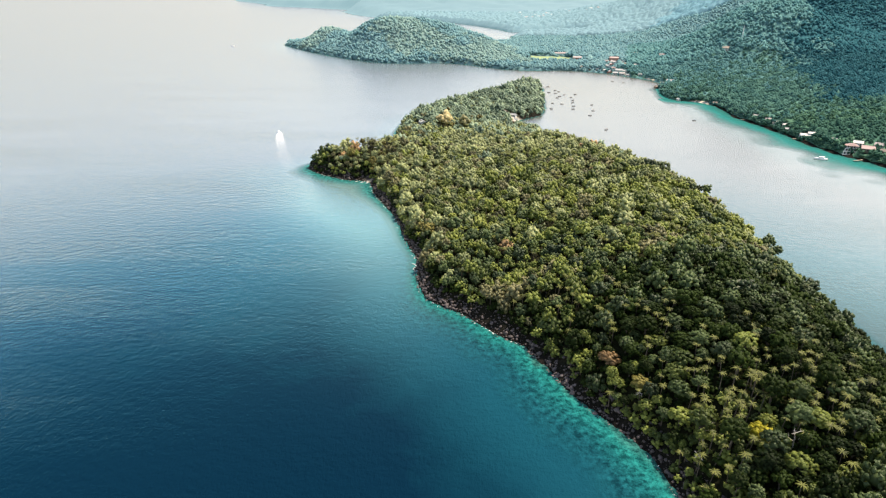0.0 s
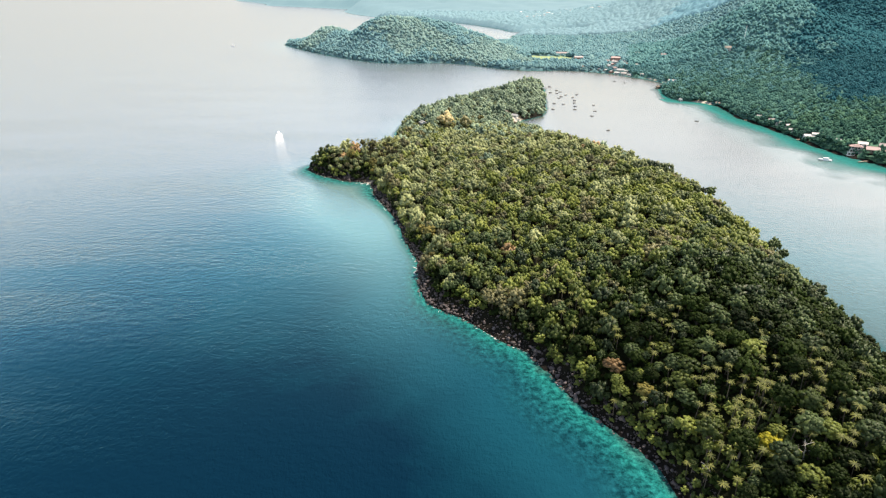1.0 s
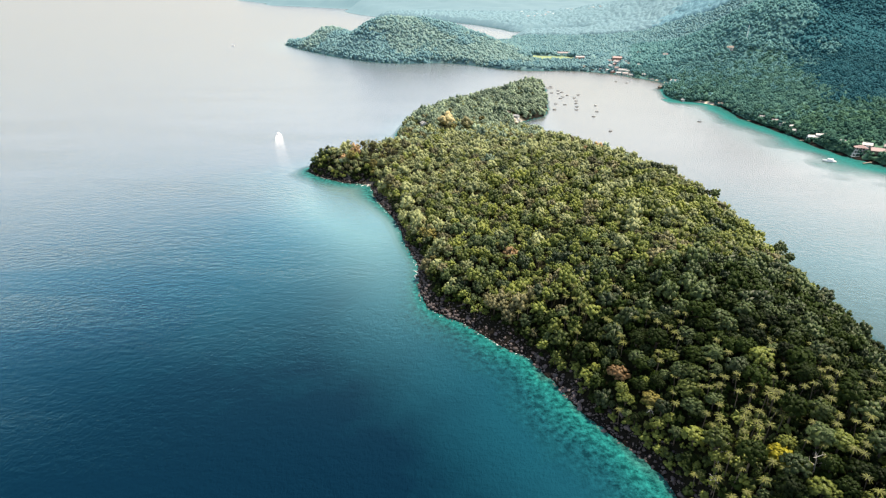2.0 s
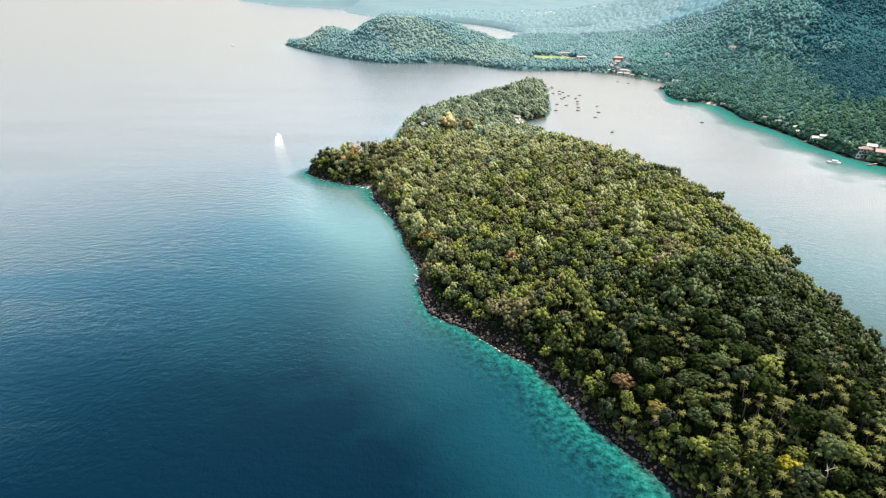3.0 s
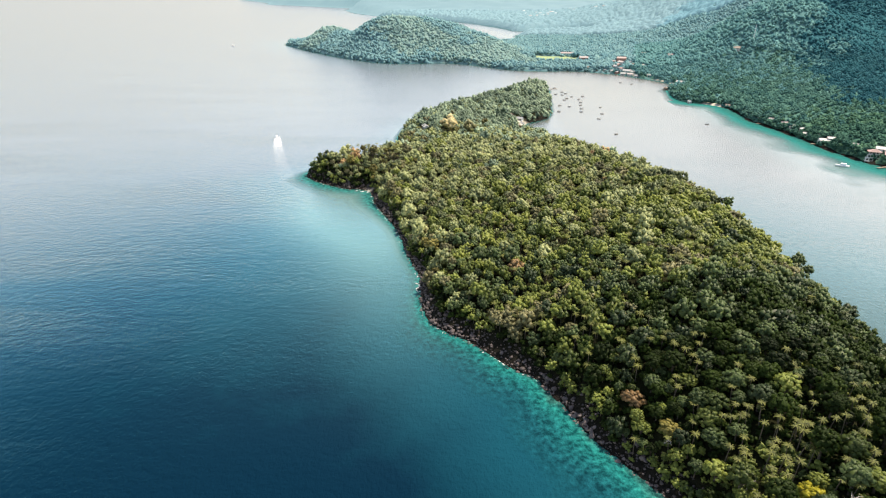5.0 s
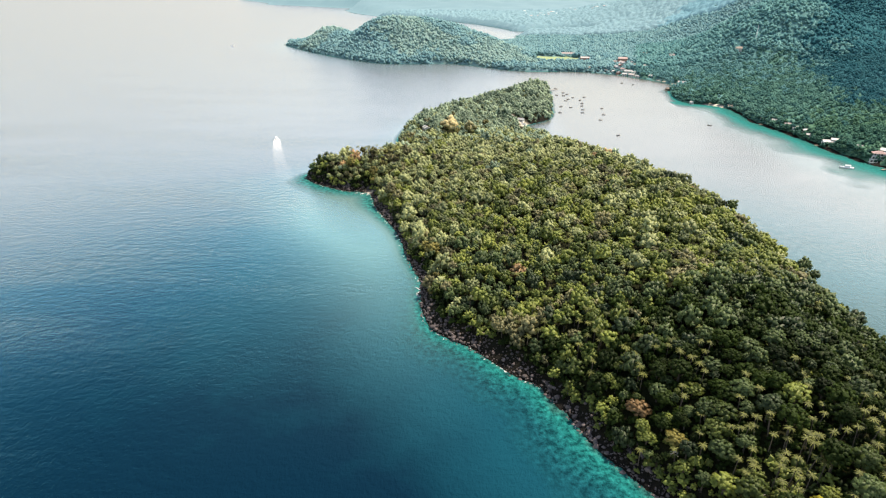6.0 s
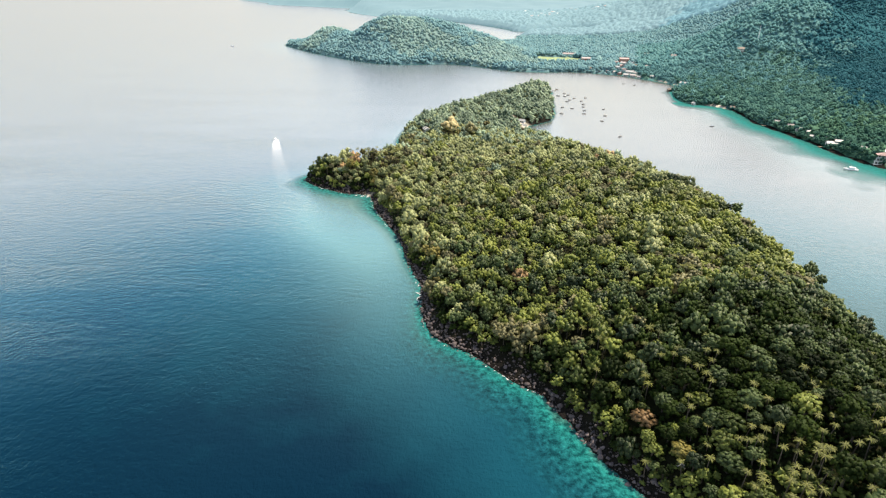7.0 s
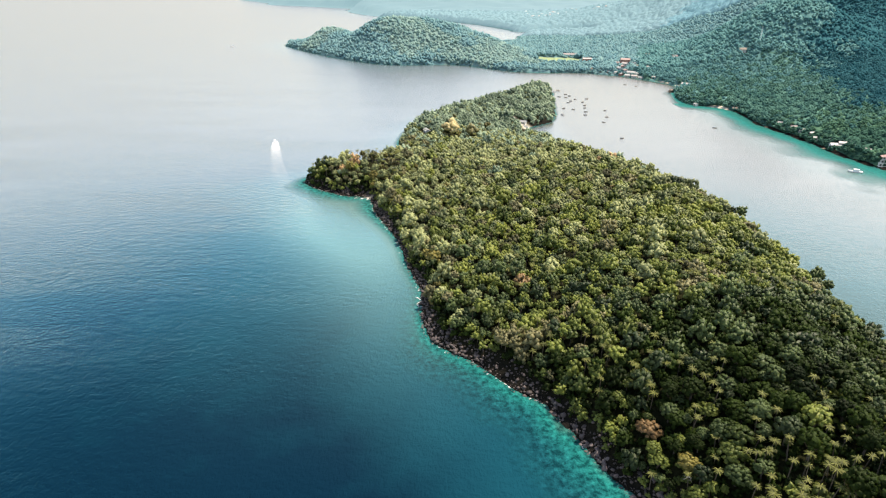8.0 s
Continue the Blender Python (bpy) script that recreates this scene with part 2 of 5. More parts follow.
def water_material():
    """Sea: body colour by depth, reef patches where it is shallow, wind ripples."""
    m, nt, b = mat("sea_water")
    a = nt.nodes.new("ShaderNodeAttribute")
    a.attribute_name = "depth"
    n1 = noise_tex(nt, 0.035, 4.0, 0.6, position(nt))
    n2 = noise_tex(nt, 0.30, 7.0, 0.72, position(nt))
    # uneven floor: depth times 0.55 to 1.45
    k = nt.nodes.new("ShaderNodeMath")
    k.operation = "MULTIPLY_ADD"
    nt.links.new(n1.outputs["Fac"], k.inputs[0])
    k.inputs[1].default_value, k.inputs[2].default_value = 0.7, 0.65
    d = nt.nodes.new("ShaderNodeMath")
    d.operation = "MULTIPLY"
    nt.links.new(a.outputs["Fac"], d.inputs[0])
    nt.links.new(k.outputs[0], d.inputs[1])
    d2 = nt.nodes.new("ShaderNodeMath")
    d2.operation = "MULTIPLY"
    nt.links.new(d.outputs[0], d2.inputs[0])
    d2.inputs[1].default_value = 1 / 60.0
    body = ramp(nt, d2.outputs[0], [(0.0, (0.03, 0.09, 0.078)), (0.024, (0.006, 0.150, 0.138)), (0.06, (0.004, 0.092, 0.098)), (0.11, (0.003, 0.058, 0.073)), (0.23, (0.0015, 0.040, 0.060)), (0.47, (0.001, 0.029, 0.047)), (0.7, (0.0005, 0.019, 0.034)), (1.0, (0.0003, 0.0100, 0.0228))]).outputs["Color"]
    reef = ramp(nt, n2.outputs["Fac"], [(0.40, (0.20, 0.27, 0.30)), (0.58, (1.0, 1.0, 1.0)), (0.72, (1.7, 1.6, 1.5))]).outputs["Color"]
    near = ramp(nt, d2.outputs[0], [(0.10, (1, 1, 1)), (0.26, (0, 0, 0))]).outputs["Color"]
    clear = nt.nodes.new("ShaderNodeAttribute")
    clear.attribute_name = "channel_glare"
    fade = nt.nodes.new("ShaderNodeMath")
    fade.operation = "MULTIPLY"
    nt.links.new(clear.outputs["Fac"], fade.inputs[0])
    fade.inputs[1].default_value = 0.7
    marks = mixed(nt, fade.outputs[0], reef, (0.6, 0.92, 0.92))
    c = mixed(nt, near, body, mixed(nt, 1.0, body, marks, "MULTIPLY"))
    # body tones laid over the depth colour; the channel's grey is painted sky glare
    for key, tone in (("channel_glare", (0.046, 0.044, 0.033)), ("milk", (0.085, 0.160, 0.155))):
        drift = nt.nodes.new("ShaderNodeAttribute")
        drift.attribute_name = key
        deep = nt.nodes.new("ShaderNodeMapRange")
        nt.links.new(a.outputs["Fac"], deep.inputs["Value"])
        for k2, v in (("From Min", 0.8 if key == "milk" else 1.0), ("From Max", 4.0 if key == "milk" else 7.5)):
            deep.inputs[k2].default_value = v
        much = nt.nodes.new("ShaderNodeMath")
        much.operation = "MULTIPLY"
        nt.links.new(drift.outputs["Fac"], much.inputs[0])
        nt.links.new(deep.outputs["Result"], much.inputs[1])
        c = mixed(nt, much.outputs[0], c, tone)
    body_sh = nt.nodes.new("ShaderNodeBsdfDiffuse")
    nt.links.new(c, body_sh.inputs["Color"])
    gloss = nt.nodes.new("ShaderNodeBsdfGlossy")
    calm = nt.nodes.new("ShaderNodeMapRange")
    nt.links.new(a.outputs["Fac"], calm.inputs["Value"])
    for key, v in (("From Min", 1.0), ("From Max", 14.0), ("To Min", 0.24), ("To Max", 0.27)):
        calm.inputs[key].default_value = v
    nt.links.new(calm.outputs["Result"], gloss.inputs["Roughness"])
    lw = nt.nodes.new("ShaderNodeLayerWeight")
    # hue of the reflected sky put into the gloss colour by facing
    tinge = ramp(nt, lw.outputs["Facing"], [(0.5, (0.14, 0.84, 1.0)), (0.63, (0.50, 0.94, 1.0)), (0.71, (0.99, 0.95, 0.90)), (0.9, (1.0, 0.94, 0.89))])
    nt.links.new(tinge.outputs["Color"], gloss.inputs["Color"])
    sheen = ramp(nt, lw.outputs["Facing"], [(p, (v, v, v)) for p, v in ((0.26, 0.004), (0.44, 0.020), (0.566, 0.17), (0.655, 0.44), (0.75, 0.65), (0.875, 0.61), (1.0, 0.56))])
    both = nt.nodes.new("ShaderNodeMixShader")
    ruffle = nt.nodes.new("ShaderNodeMapRange")
    nt.links.new(a.outputs["Fac"], ruffle.inputs["Value"])
    for key, v in (("From Min", 1.0), ("From Max", 7.0), ("To Min", 0.04), ("To Max", 1.0)):
        ruffle.inputs[key].default_value = v
    amount = nt.nodes.new("ShaderNodeMath")
    amount.operation = "MULTIPLY"
    nt.links.new(sheen.outputs["Color"], amount.inputs[0])
    nt.links.new(ruffle.outputs["Result"], amount.inputs[1])
    # less gloss in the channel, to hold its glare down
    glare_cut = nt.nodes.new("ShaderNodeMapRange")
    nt.links.new(clear.outputs["Fac"], glare_cut.inputs["Value"])
    glare_cut.inputs["To Min"].default_value, glare_cut.inputs["To Max"].default_value = 1.0, 0.76
    gloss_left = nt.nodes.new("ShaderNodeMath")
    gloss_left.operation = "MULTIPLY"
    nt.links.new(amount.outputs[0], gloss_left.inputs[0])
    nt.links.new(glare_cut.outputs["Result"], gloss_left.inputs[1])
    nt.links.new(gloss_left.outputs[0], both.inputs[0])
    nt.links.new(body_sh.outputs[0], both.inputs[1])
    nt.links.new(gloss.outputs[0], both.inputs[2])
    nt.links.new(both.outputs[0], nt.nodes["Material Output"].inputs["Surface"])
    w1 = noise_tex(nt, 0.17, 4.0, 0.62, position(nt, 1.0, 1.7, 1.0, 28))
    w2 = noise_tex(nt, 0.45, 4.0, 0.68, position(nt, 2.0, 0.8, 1.0, 40))
    w = mixed(nt, 0.4, w1.outputs["Color"], w2.outputs["Color"])
    gust = noise_tex(nt, 0.006, 3.0, 0.6, position(nt, 0.5, 2.2))
    gr = ramp(nt, gust.outputs["Fac"], [(0.35, (0.5, 0.5, 0.5)), (0.65, (1, 1, 1))]).outputs["Color"]
    bp = nt.nodes.new("ShaderNodeBump")
    bp.inputs["Distance"].default_value = 4.5
    st = nt.nodes.new("ShaderNodeMath")
    st.operation = "MULTIPLY"
    nt.links.new(gr, st.inputs[0])
    st.inputs[1].default_value = 0.85
    open_sea = nt.nodes.new("ShaderNodeMapRange")
    nt.links.new(a.outputs["Fac"], open_sea.inputs["Value"])
    for key, v in (("From Min", 1.0), ("From Max", 14.0), ("To Min", 0.8), ("To Max", 1.0)):
        open_sea.inputs[key].default_value = v
    st2 = nt.nodes.new("ShaderNodeMath")
    st2.operation = "MULTIPLY"
    nt.links.new(st.outputs[0], st2.inputs[0])
    nt.links.new(open_sea.outputs["Result"], st2.inputs[1])
    hush = nt.nodes.new("ShaderNodeMapRange")
    nt.links.new(clear.outputs["Fac"], hush.inputs["Value"])
    hush.inputs["To Min"].default_value, hush.inputs["To Max"].default_value = 1.0, 0.6
    st3 = nt.nodes.new("ShaderNodeMath")
    st3.operation = "MULTIPLY"
    nt.links.new(st2.outputs[0], st3.inputs[0])
    nt.links.new(hush.outputs["Result"], st3.inputs[1])
    st2 = st3
    nt.links.new(st2.outputs[0], bp.inputs["Strength"])
    nt.links.new(w, bp.inputs["Height"])
    soft_bp = nt.nodes.new("ShaderNodeBump")
    soft_bp.inputs["Distance"].default_value = 0.95
    nt.links.new(st2.outputs[0], soft_bp.inputs["Strength"])
    nt.links.new(w, soft_bp.inputs["Height"])
    nt.links.new(soft_bp.outputs["Normal"], gloss.inputs["Normal"])
    nt.links.new(soft_bp.outputs["Normal"], lw.inputs["Normal"])
    nt.links.new(bp.outputs["Normal"], body_sh.inputs["Normal"])
    nt.nodes.remove(b)
    return m


def wake_material():
    """Churned white water that thins out sideways and along the trail."""
    m, nt, b = mat("wake_foam")
    a = nt.nodes.new("ShaderNodeAttribute")
    a.attribute_name = "foam"
    n = noise_tex(nt, 0.5, 5.0, 0.7, position(nt, 1.0, 0.3))
    s = nt.nodes.new("ShaderNodeMath")
    s.operation = "MULTIPLY_ADD"
    nt.links.new(n.outputs["Fac"], s.inputs[0])
    s.inputs[1].default_value, s.inputs[2].default_value = 3.0, -1.5
    t = nt.nodes.new("ShaderNodeMath")
    t.operation = "MULTIPLY"
    t.use_clamp = True
    nt.links.new(a.outputs["Fac"], t.inputs[0])
    ad = nt.nodes.new("ShaderNodeMath")
    ad.operation = "ADD"
    nt.links.new(s.outputs[0], ad.inputs[0])
    ad.inputs[1].default_value = 1.0
    nt.links.new(ad.outputs[0], t.inputs[1])
    b.inputs["Base Color"].default_value = (0.85, 0.87, 0.87, 1)
    b.inputs["Roughness"].default_value = 0.9
    nt.links.new(t.outputs[0], b.inputs["Alpha"])
    return m


GROUND_MAT, WATER_MAT, WAKE_MAT = ground_material(), water_material(), wake_material()


# ---- mesh helpers ----
def mesh_np(name, verts, tris, mats=(), index=None, smooth=False, attributes=None):
    me = bpy.data.meshes.new(name)
    verts, tris = np.asarray(verts, np.float32), np.asarray(tris, np.int32)
    n = tris.shape[1]
    me.vertices.add(len(verts))
    me.vertices.foreach_set("co", verts.ravel())
    me.loops.add(tris.size)
    me.loops.foreach_set("vertex_index", tris.ravel())
    me.polygons.add(len(tris))
    me.polygons.foreach_set("loop_start", np.arange(0, tris.size, n, dtype=np.int32))
    me.polygons.foreach_set("loop_total", np.full(len(tris), n, np.int32))
    for m in mats:
        me.materials.append(m)
    if index is not None:
        me.polygons.foreach_set("material_index", np.asarray(index, np.int32))
    if smooth:
        me.polygons.foreach_set("use_smooth", np.ones(len(tris), bool))
    for k, v in (attributes or {}).items():
        v = np.asarray(v, np.float32)
        at = me.attributes.new(k, "FLOAT_VECTOR" if v.ndim == 2 else "FLOAT", "POINT")
        at.data.foreach_set("vector" if v.ndim == 2 else "value", v.ravel())
    me.update(calc_edges=True)
    return me


def part(name, bm, material, parent, label="", loc=None):
    """Links a bmesh as one mesh object under a thing or a part."""
    me = bpy.data.meshes.new(name)
    bm.to_mesh(me)
    bm.free()
    me.materials.append(material)
    ob = new(name, me)
    ob.parent = parent
    if loc is not None:
        ob.location = loc
    return tagged(ob, label)


def box(bm, size, at, bevel=0.0, turn=0.0):
    """A bevelled box of a size, its middle at a place."""
    r = bmesh.ops.create_cube(bm, size=1.0, matrix=Matrix.Translation(at) @ Matrix.Rotation(turn, 4, "Z") @ Matrix.Diagonal((*size, 1)))
    if bevel:
        es = list({e for v in r["verts"] for e in v.link_edges})
        bmesh.ops.bevel(bm, geom=es, offset=bevel, segments=1, affect="EDGES")
    return bm


def boxed(size, at, bevel=0.0, turn=0.0):
    return box(bmesh.new(), size, at, bevel, turn)


# ---- plan of land and sea ----
def rounded(points, steps=4):
    """A closed outline through the points, rounded off (Catmull-Rom)."""
    p = np.array(points, float)
    a, b, c, d = np.roll(p, 1, 0), p, np.roll(p, -1, 0), np.roll(p, -2, 0)
    out = []
    for t in np.arange(steps) / steps:
        out.append(0.5 * (2 * b + (c - a) * t + (2 * a - 5 * b + 4 * c - d) * t**2 + (3 * b - a - 3 * c + d) * t**3))
    return np.stack(out, 1).reshape(-1, 2)


ISLAND = rounded([
    (108, 95), (97, 130), (91, 158), (86, 182), (77, 197), (68, 209), (60, 223), (53, 241), (44, 258), (32, 268), (24, 277), (9, 293), (-6, 304),
    (-14, 320), (-18, 349), (-18, 364), (-28, 396), (-38, 439), (-52, 475), (-62, 502), (-70, 531), (-93, 537), (-122, 556), (-137, 576), (-124, 594), (-84, 608), (-60, 640),
    (-55, 690), (-57, 728), (-35, 813), (66, 944), (140, 1034), (174, 1046), (167, 985), (157, 900), (143, 834), (122, 808), (106, 793), (104, 774), (116, 754),
    (128, 735), (152, 640), (190, 555), (219, 460), (226, 400), (225, 300), (220, 190), (200, 105), (150, 75),
])
MAINLAND = rounded([
    (-428, 1705), (-330, 1545), (-210, 1408), (-115, 1346), (23, 1352), (144, 1260), (256, 1256), (310, 1232), (360, 1190), (405, 1105),
    (380, 1050), (366, 985), (371, 950), (402, 928), (418, 898), (417, 860), (414, 822), (421, 789), (430, 736), (436, 676), (444, 639), (460, 606), (500, 500), (540, 380),
    (600, 200), (700, 0), (900, -300), (1400, -700), (4600, -900), (4700, 4900),
] + [
    (-1110, 4900), (-1060, 3850), (-990, 3671), (-837, 3590), (-560, 3405), (-480, 3340), (-500, 3200), (-420, 2980), (-278, 2774), (-60, 2600),
    (100, 2430), (215, 2200), (240, 2120), (430, 2150), (460, 2060), (250, 2010), (215, 1900), (185, 1770), (60, 1720), (-150, 1715), (-340, 1765),
])


def signed_distance(x, y, outline):
    """Metres inside (plus) or outside (minus) an outline."""
    x, y = np.asarray(x, np.float64), np.asarray(y, np.float64)
    best = np.full(x.shape, 1e18)
    inside = np.zeros(x.shape, bool)
    for (ax, ay), (bx, by) in zip(outline, np.roll(outline, -1, 0)):
        ex, ey = bx - ax, by - ay
        t = np.clip(((x - ax) * ex + (y - ay) * ey) / (ex * ex + ey * ey + 1e-12), 0, 1)
        best = np.minimum(best, (x - ax - t * ex) ** 2 + (y - ay - t * ey) ** 2)
        if by != ay:
            inside ^= ((ay > y) != (by > y)) & (x < ex * (y - ay) / (by - ay) + ax)
    return np.where(inside, 1, -1) * np.sqrt(best)


def value_noise(x, y, size, seed):
    """Smooth random values from 0 to 1, on a lattice of that size in metres."""
    x, y = np.asarray(x) / size + 1000.0, np.asarray(y) / size + 1000.0
    ix, iy = np.floor(x).astype(np.int64), np.floor(y).astype(np.int64)
    fx, fy = x - ix, y - iy
    fx, fy = fx * fx * (3 - 2 * fx), fy * fy * (3 - 2 * fy)

    def h(a, b):
        n = (a * 374761393 + b * 668265263 + seed * 974711) & 0x7FFFFFFF
        n = ((n ^ (n >> 13)) * 1274126177) & 0x7FFFFFFF
        return ((n ^ (n >> 16)) & 0xFFFF) / 65535.0

    return (h(ix, iy) * (1 - fx) + h(ix + 1, iy) * fx) * (1 - fy) + (h(ix, iy + 1) * (1 - fx) + h(ix + 1, iy + 1) * fx) * fy


def hill(x, y, cx, cy, sx, sy, height, turn=0.0):
    c, s = math.cos(radians(turn)), math.sin(radians(turn))
    u, v = (x - cx) * c + (y - cy) * s, -(x - cx) * s + (y - cy) * c
    return height * np.exp(-0.5 * ((u / sx) ** 2 + (v / sy) ** 2))


def rise(d, span):
    """0 at the shore, towards 1 over a span of metres inland."""
    return 1 - np.exp(-np.maximum(d, 0) / span)


def island_height(x, y, d):
    h = 1.6 * rise(d, 1.5) + 10.6 * rise(d - 2.5, 11)
    h = h + rise(d - 4, 20) * (hill(x, y, 130, 335, 55, 95, 17) + hill(x, y, 150, 215, 50, 90, 13) + hill(x, y, 95, 480, 65, 70, 8) + hill(x, y, 185, 475, 40, 75, 13) + hill(x, y, 130, 580, 45, 45, 9) - hill(x, y, 210, 230, 30, 70, 6) + hill(x, y, -104, 572, 42, 26, 14) + hill(x, y, -25, 745, 40, 60, 4))
    h = h + rise(d - 4, 20) * (hill(x, y, 60, 890, 70, 80, 6.5) + hill(x, y, 145, 985, 35, 45, 7.5) - hill(x, y, 92, 765, 38, 50, 10) - hill(x, y, 112, 715, 26, 40, 6) - hill(x, y, 60, 650, 60, 45, 3))
    return h + rise(d - 4, 15) * (5 * value_noise(x, y, 38, 3) - 2.5)


def mainland_height(x, y, d):
    # added step of dark rock, for shore rocks and the shaded trunks above
    shade_scarp = np.clip((x - 385) / 25, 0, 1) * np.clip((915 - y) / 40, 0, 1)
    h = (0.8 + 2.6 * shade_scarp) * rise(d, 2) + 4.0 * rise(d - 3, 25)
    g = hill(x, y, -165, 1530, 58, 65, 64) + hill(x, y, -25, 1500, 75, 80, 56) + hill(x, y, -297, 1612, 48, 60, 48) + hill(x, y, -100, 1520, 60, 60, 10) + hill(x, y, 85, 1450, 60, 70, 20)
    g = g + hill(x, y, 656, 1285, 88, 100, 104) + hill(x, y, 600, 1150, 120, 160, 8) + hill(x, y, 800, 1000, 200, 300, 20)
    g = g + hill(x, y, 1350, 2400, 330, 300, 420) + hill(x, y, 900, 1750, 160, 200, 130) + hill(x, y, 1150, 1250, 170, 300, 150) + hill(x, y, 1800, 1500, 400, 700, 380) + hill(x, y, 560, 760, 60, 150, 10)
    g = g + hill(x, y, 900, 3900, 900, 420, 75) + hill(x, y, -900, 4500, 520, 500, 55) + hill(x, y, -100, 3500, 320, 330, 62) + hill(x, y, 2300, 3200, 800, 900, 110)
    g = np.where(g > 90, 90 + 75 * np.tanh((g - 90) / 75), g)
    rough = rise(g - 6, 30) * (26 * (value_noise(x, y, 120, 5) - 0.5) + 12 * (value_noise(x, y, 48, 6) - 0.5))
    return h + rise(d - 3, 40) * np.maximum(g + rough, 0)


def sea_floor(x, y, di, dm):
    """Depth below the sea by the distances out from both shores; a reef flat lies off the wooded coast of the channel."""
    flat = np.where((x > 340) & (y < 960), 0.035, 0.35)
    di, dm = np.maximum(-di, 0), np.maximum(-dm, 0)
    a = (0.3 + 0.20 * di + 0.0038 * di**2) * (1.0 + 0.6 * np.clip((390 - y) / 110, 0, 1) - 0.35 * np.clip((290 - y) / 70, 0, 1) + 2.6 * np.exp(-(((y - 395) / 85) ** 4)) + 3.0 * np.clip((y - 560) / 50, 0, 1))
    dm = dm * np.where(x > 330, 0.55 + 0.8 * value_noise(x, y, 40, 43) + 0.3 * (value_noise(x, y, 15, 44) - 0.5), 1.0)
    # deeper from the edge in the upper channel, so no teal rim shows
    a = a + 2.4 * np.clip((y - 640) / 60, 0, 1) * (x > 90)
    b = 0.3 + flat * dm + 0.0016 * dm**2 + 2.4 * np.clip((y - 1000) / 60, 0, 1)
    # made-up shoals: shallower here to lighten the colour where the sea shines brighter
    sheen_lift = hill(x, y, -120, 345, 75, 95, 36) + hill(x, y, -15, 235, 55, 65, 10)
    return np.minimum(np.minimum(a, b), 80.0 - np.minimum(sheen_lift, 50))


def cove_shoal(x, y):
    """Shallow sand off the cove and in two places along the rocks."""
    return np.clip(hill(x, y, -62, 490, 40, 46, 0.2, 30) + hill(x, y, -75, 440, 50, 80, 0.3, 20) + hill(x, y, 79, 187, 6, 13, 0.62, -25) + hill(x, y, 46, 246, 4, 6, 0.9), 0, 0.93)


def channel_glare(x, y):
    """How far the channel's water colour is greyed, standing in for sky glare on it."""
    return np.clip((x - 90) / 70, 0, 1) * np.clip((1500 - y) / 300, 0, 1)


def milk(x, y):
    """Paler, milky water colour off the cove, with a faint wide patch beyond."""
    return np.clip(hill(x, y, -75, 470, 34, 48, 0.95, 20) + hill(x, y, -45, 400, 30, 70, 0.6, 12) + hill(x, y, -100, 500, 40, 40, 0.5) + hill(x, y, -95, 345, 40, 65, 0.07), 0, 1)


def shelf_sand_glare(x, y, dm):
    """A sandy shoal by the beach, and a pale band along the outer edge of the reef flat off the wooded coast: sky glare
    put into the water colour.
    """
    off = -dm - 38 + 16 * (value_noise(x, y, 34, 41) - 0.5)
    band = np.where(off < 0, np.exp(-((off / 10) ** 2)), np.exp(-((off / 58) ** 2)))
    return np.clip(hill(x, y, 388, 908, 15, 26, 0.75, 20), 0, 1) + 0.55 * band * np.clip((x - 330) / 40, 0, 1) * np.clip((1010 - y) / 60, 0, 1) * (0.65 + 0.35 * value_noise(x, y, 22, 42))


def height(x, y):
    di, dm = signed_distance(x, y, ISLAND), signed_distance(x, y, MAINLAND)
    deep = -sea_floor(x, y, di, dm) * (1 - cove_shoal(x, y))
    return np.where(di > 0, island_height(x, y, di), np.where(dm > 0, mainland_height(x, y, dm), deep)), di, dm


BEACHES = [(400, 1100, 18, 1), (404, 926, 15, 1), (103, 784, 12, 1), (-72, 531, 3, 1), (-428, 1705, 30, 1), (372, 1195, 10, 1), (389, 1142, 15, 1)]
FIELD = (246, 1390, 68, 56)
CLEARING = (579, 887, 24, 9)


def steps(*spans):
    """Grid lines: (from, to, step) spans in a row."""
    out = [np.arange(a, b, s) for a, b, s in spans]
    return np.concatenate(out + [[spans[-1][1]]])


def sheet_grid(fine):
    gx = steps((-4600, -1400, 160), (-1400, -460, 47), (-460, -170, 14.5), (-170, 250, fine), (250, 520, 7.5), (520, 1000, 16), (1000, 1800, 50), (1800, 4600, 140))
    gy = steps((-1800, 0, 120), (0, 60, 12), (60, 640, fine), (640, 1120, 8), (1120, 1800, 13.6), (1800, 2600, 32), (2600, 4800, 75))
    X, Y = np.meshgrid(gx, gy)
    n, m = len(gx), len(gy)
    i = (np.arange(m - 1)[:, None] * n + np.arange(n - 1)[None]).ravel()
    return X.ravel(), Y.ravel(), np.stack([i, i + 1, i + n + 1, i + n], 1)


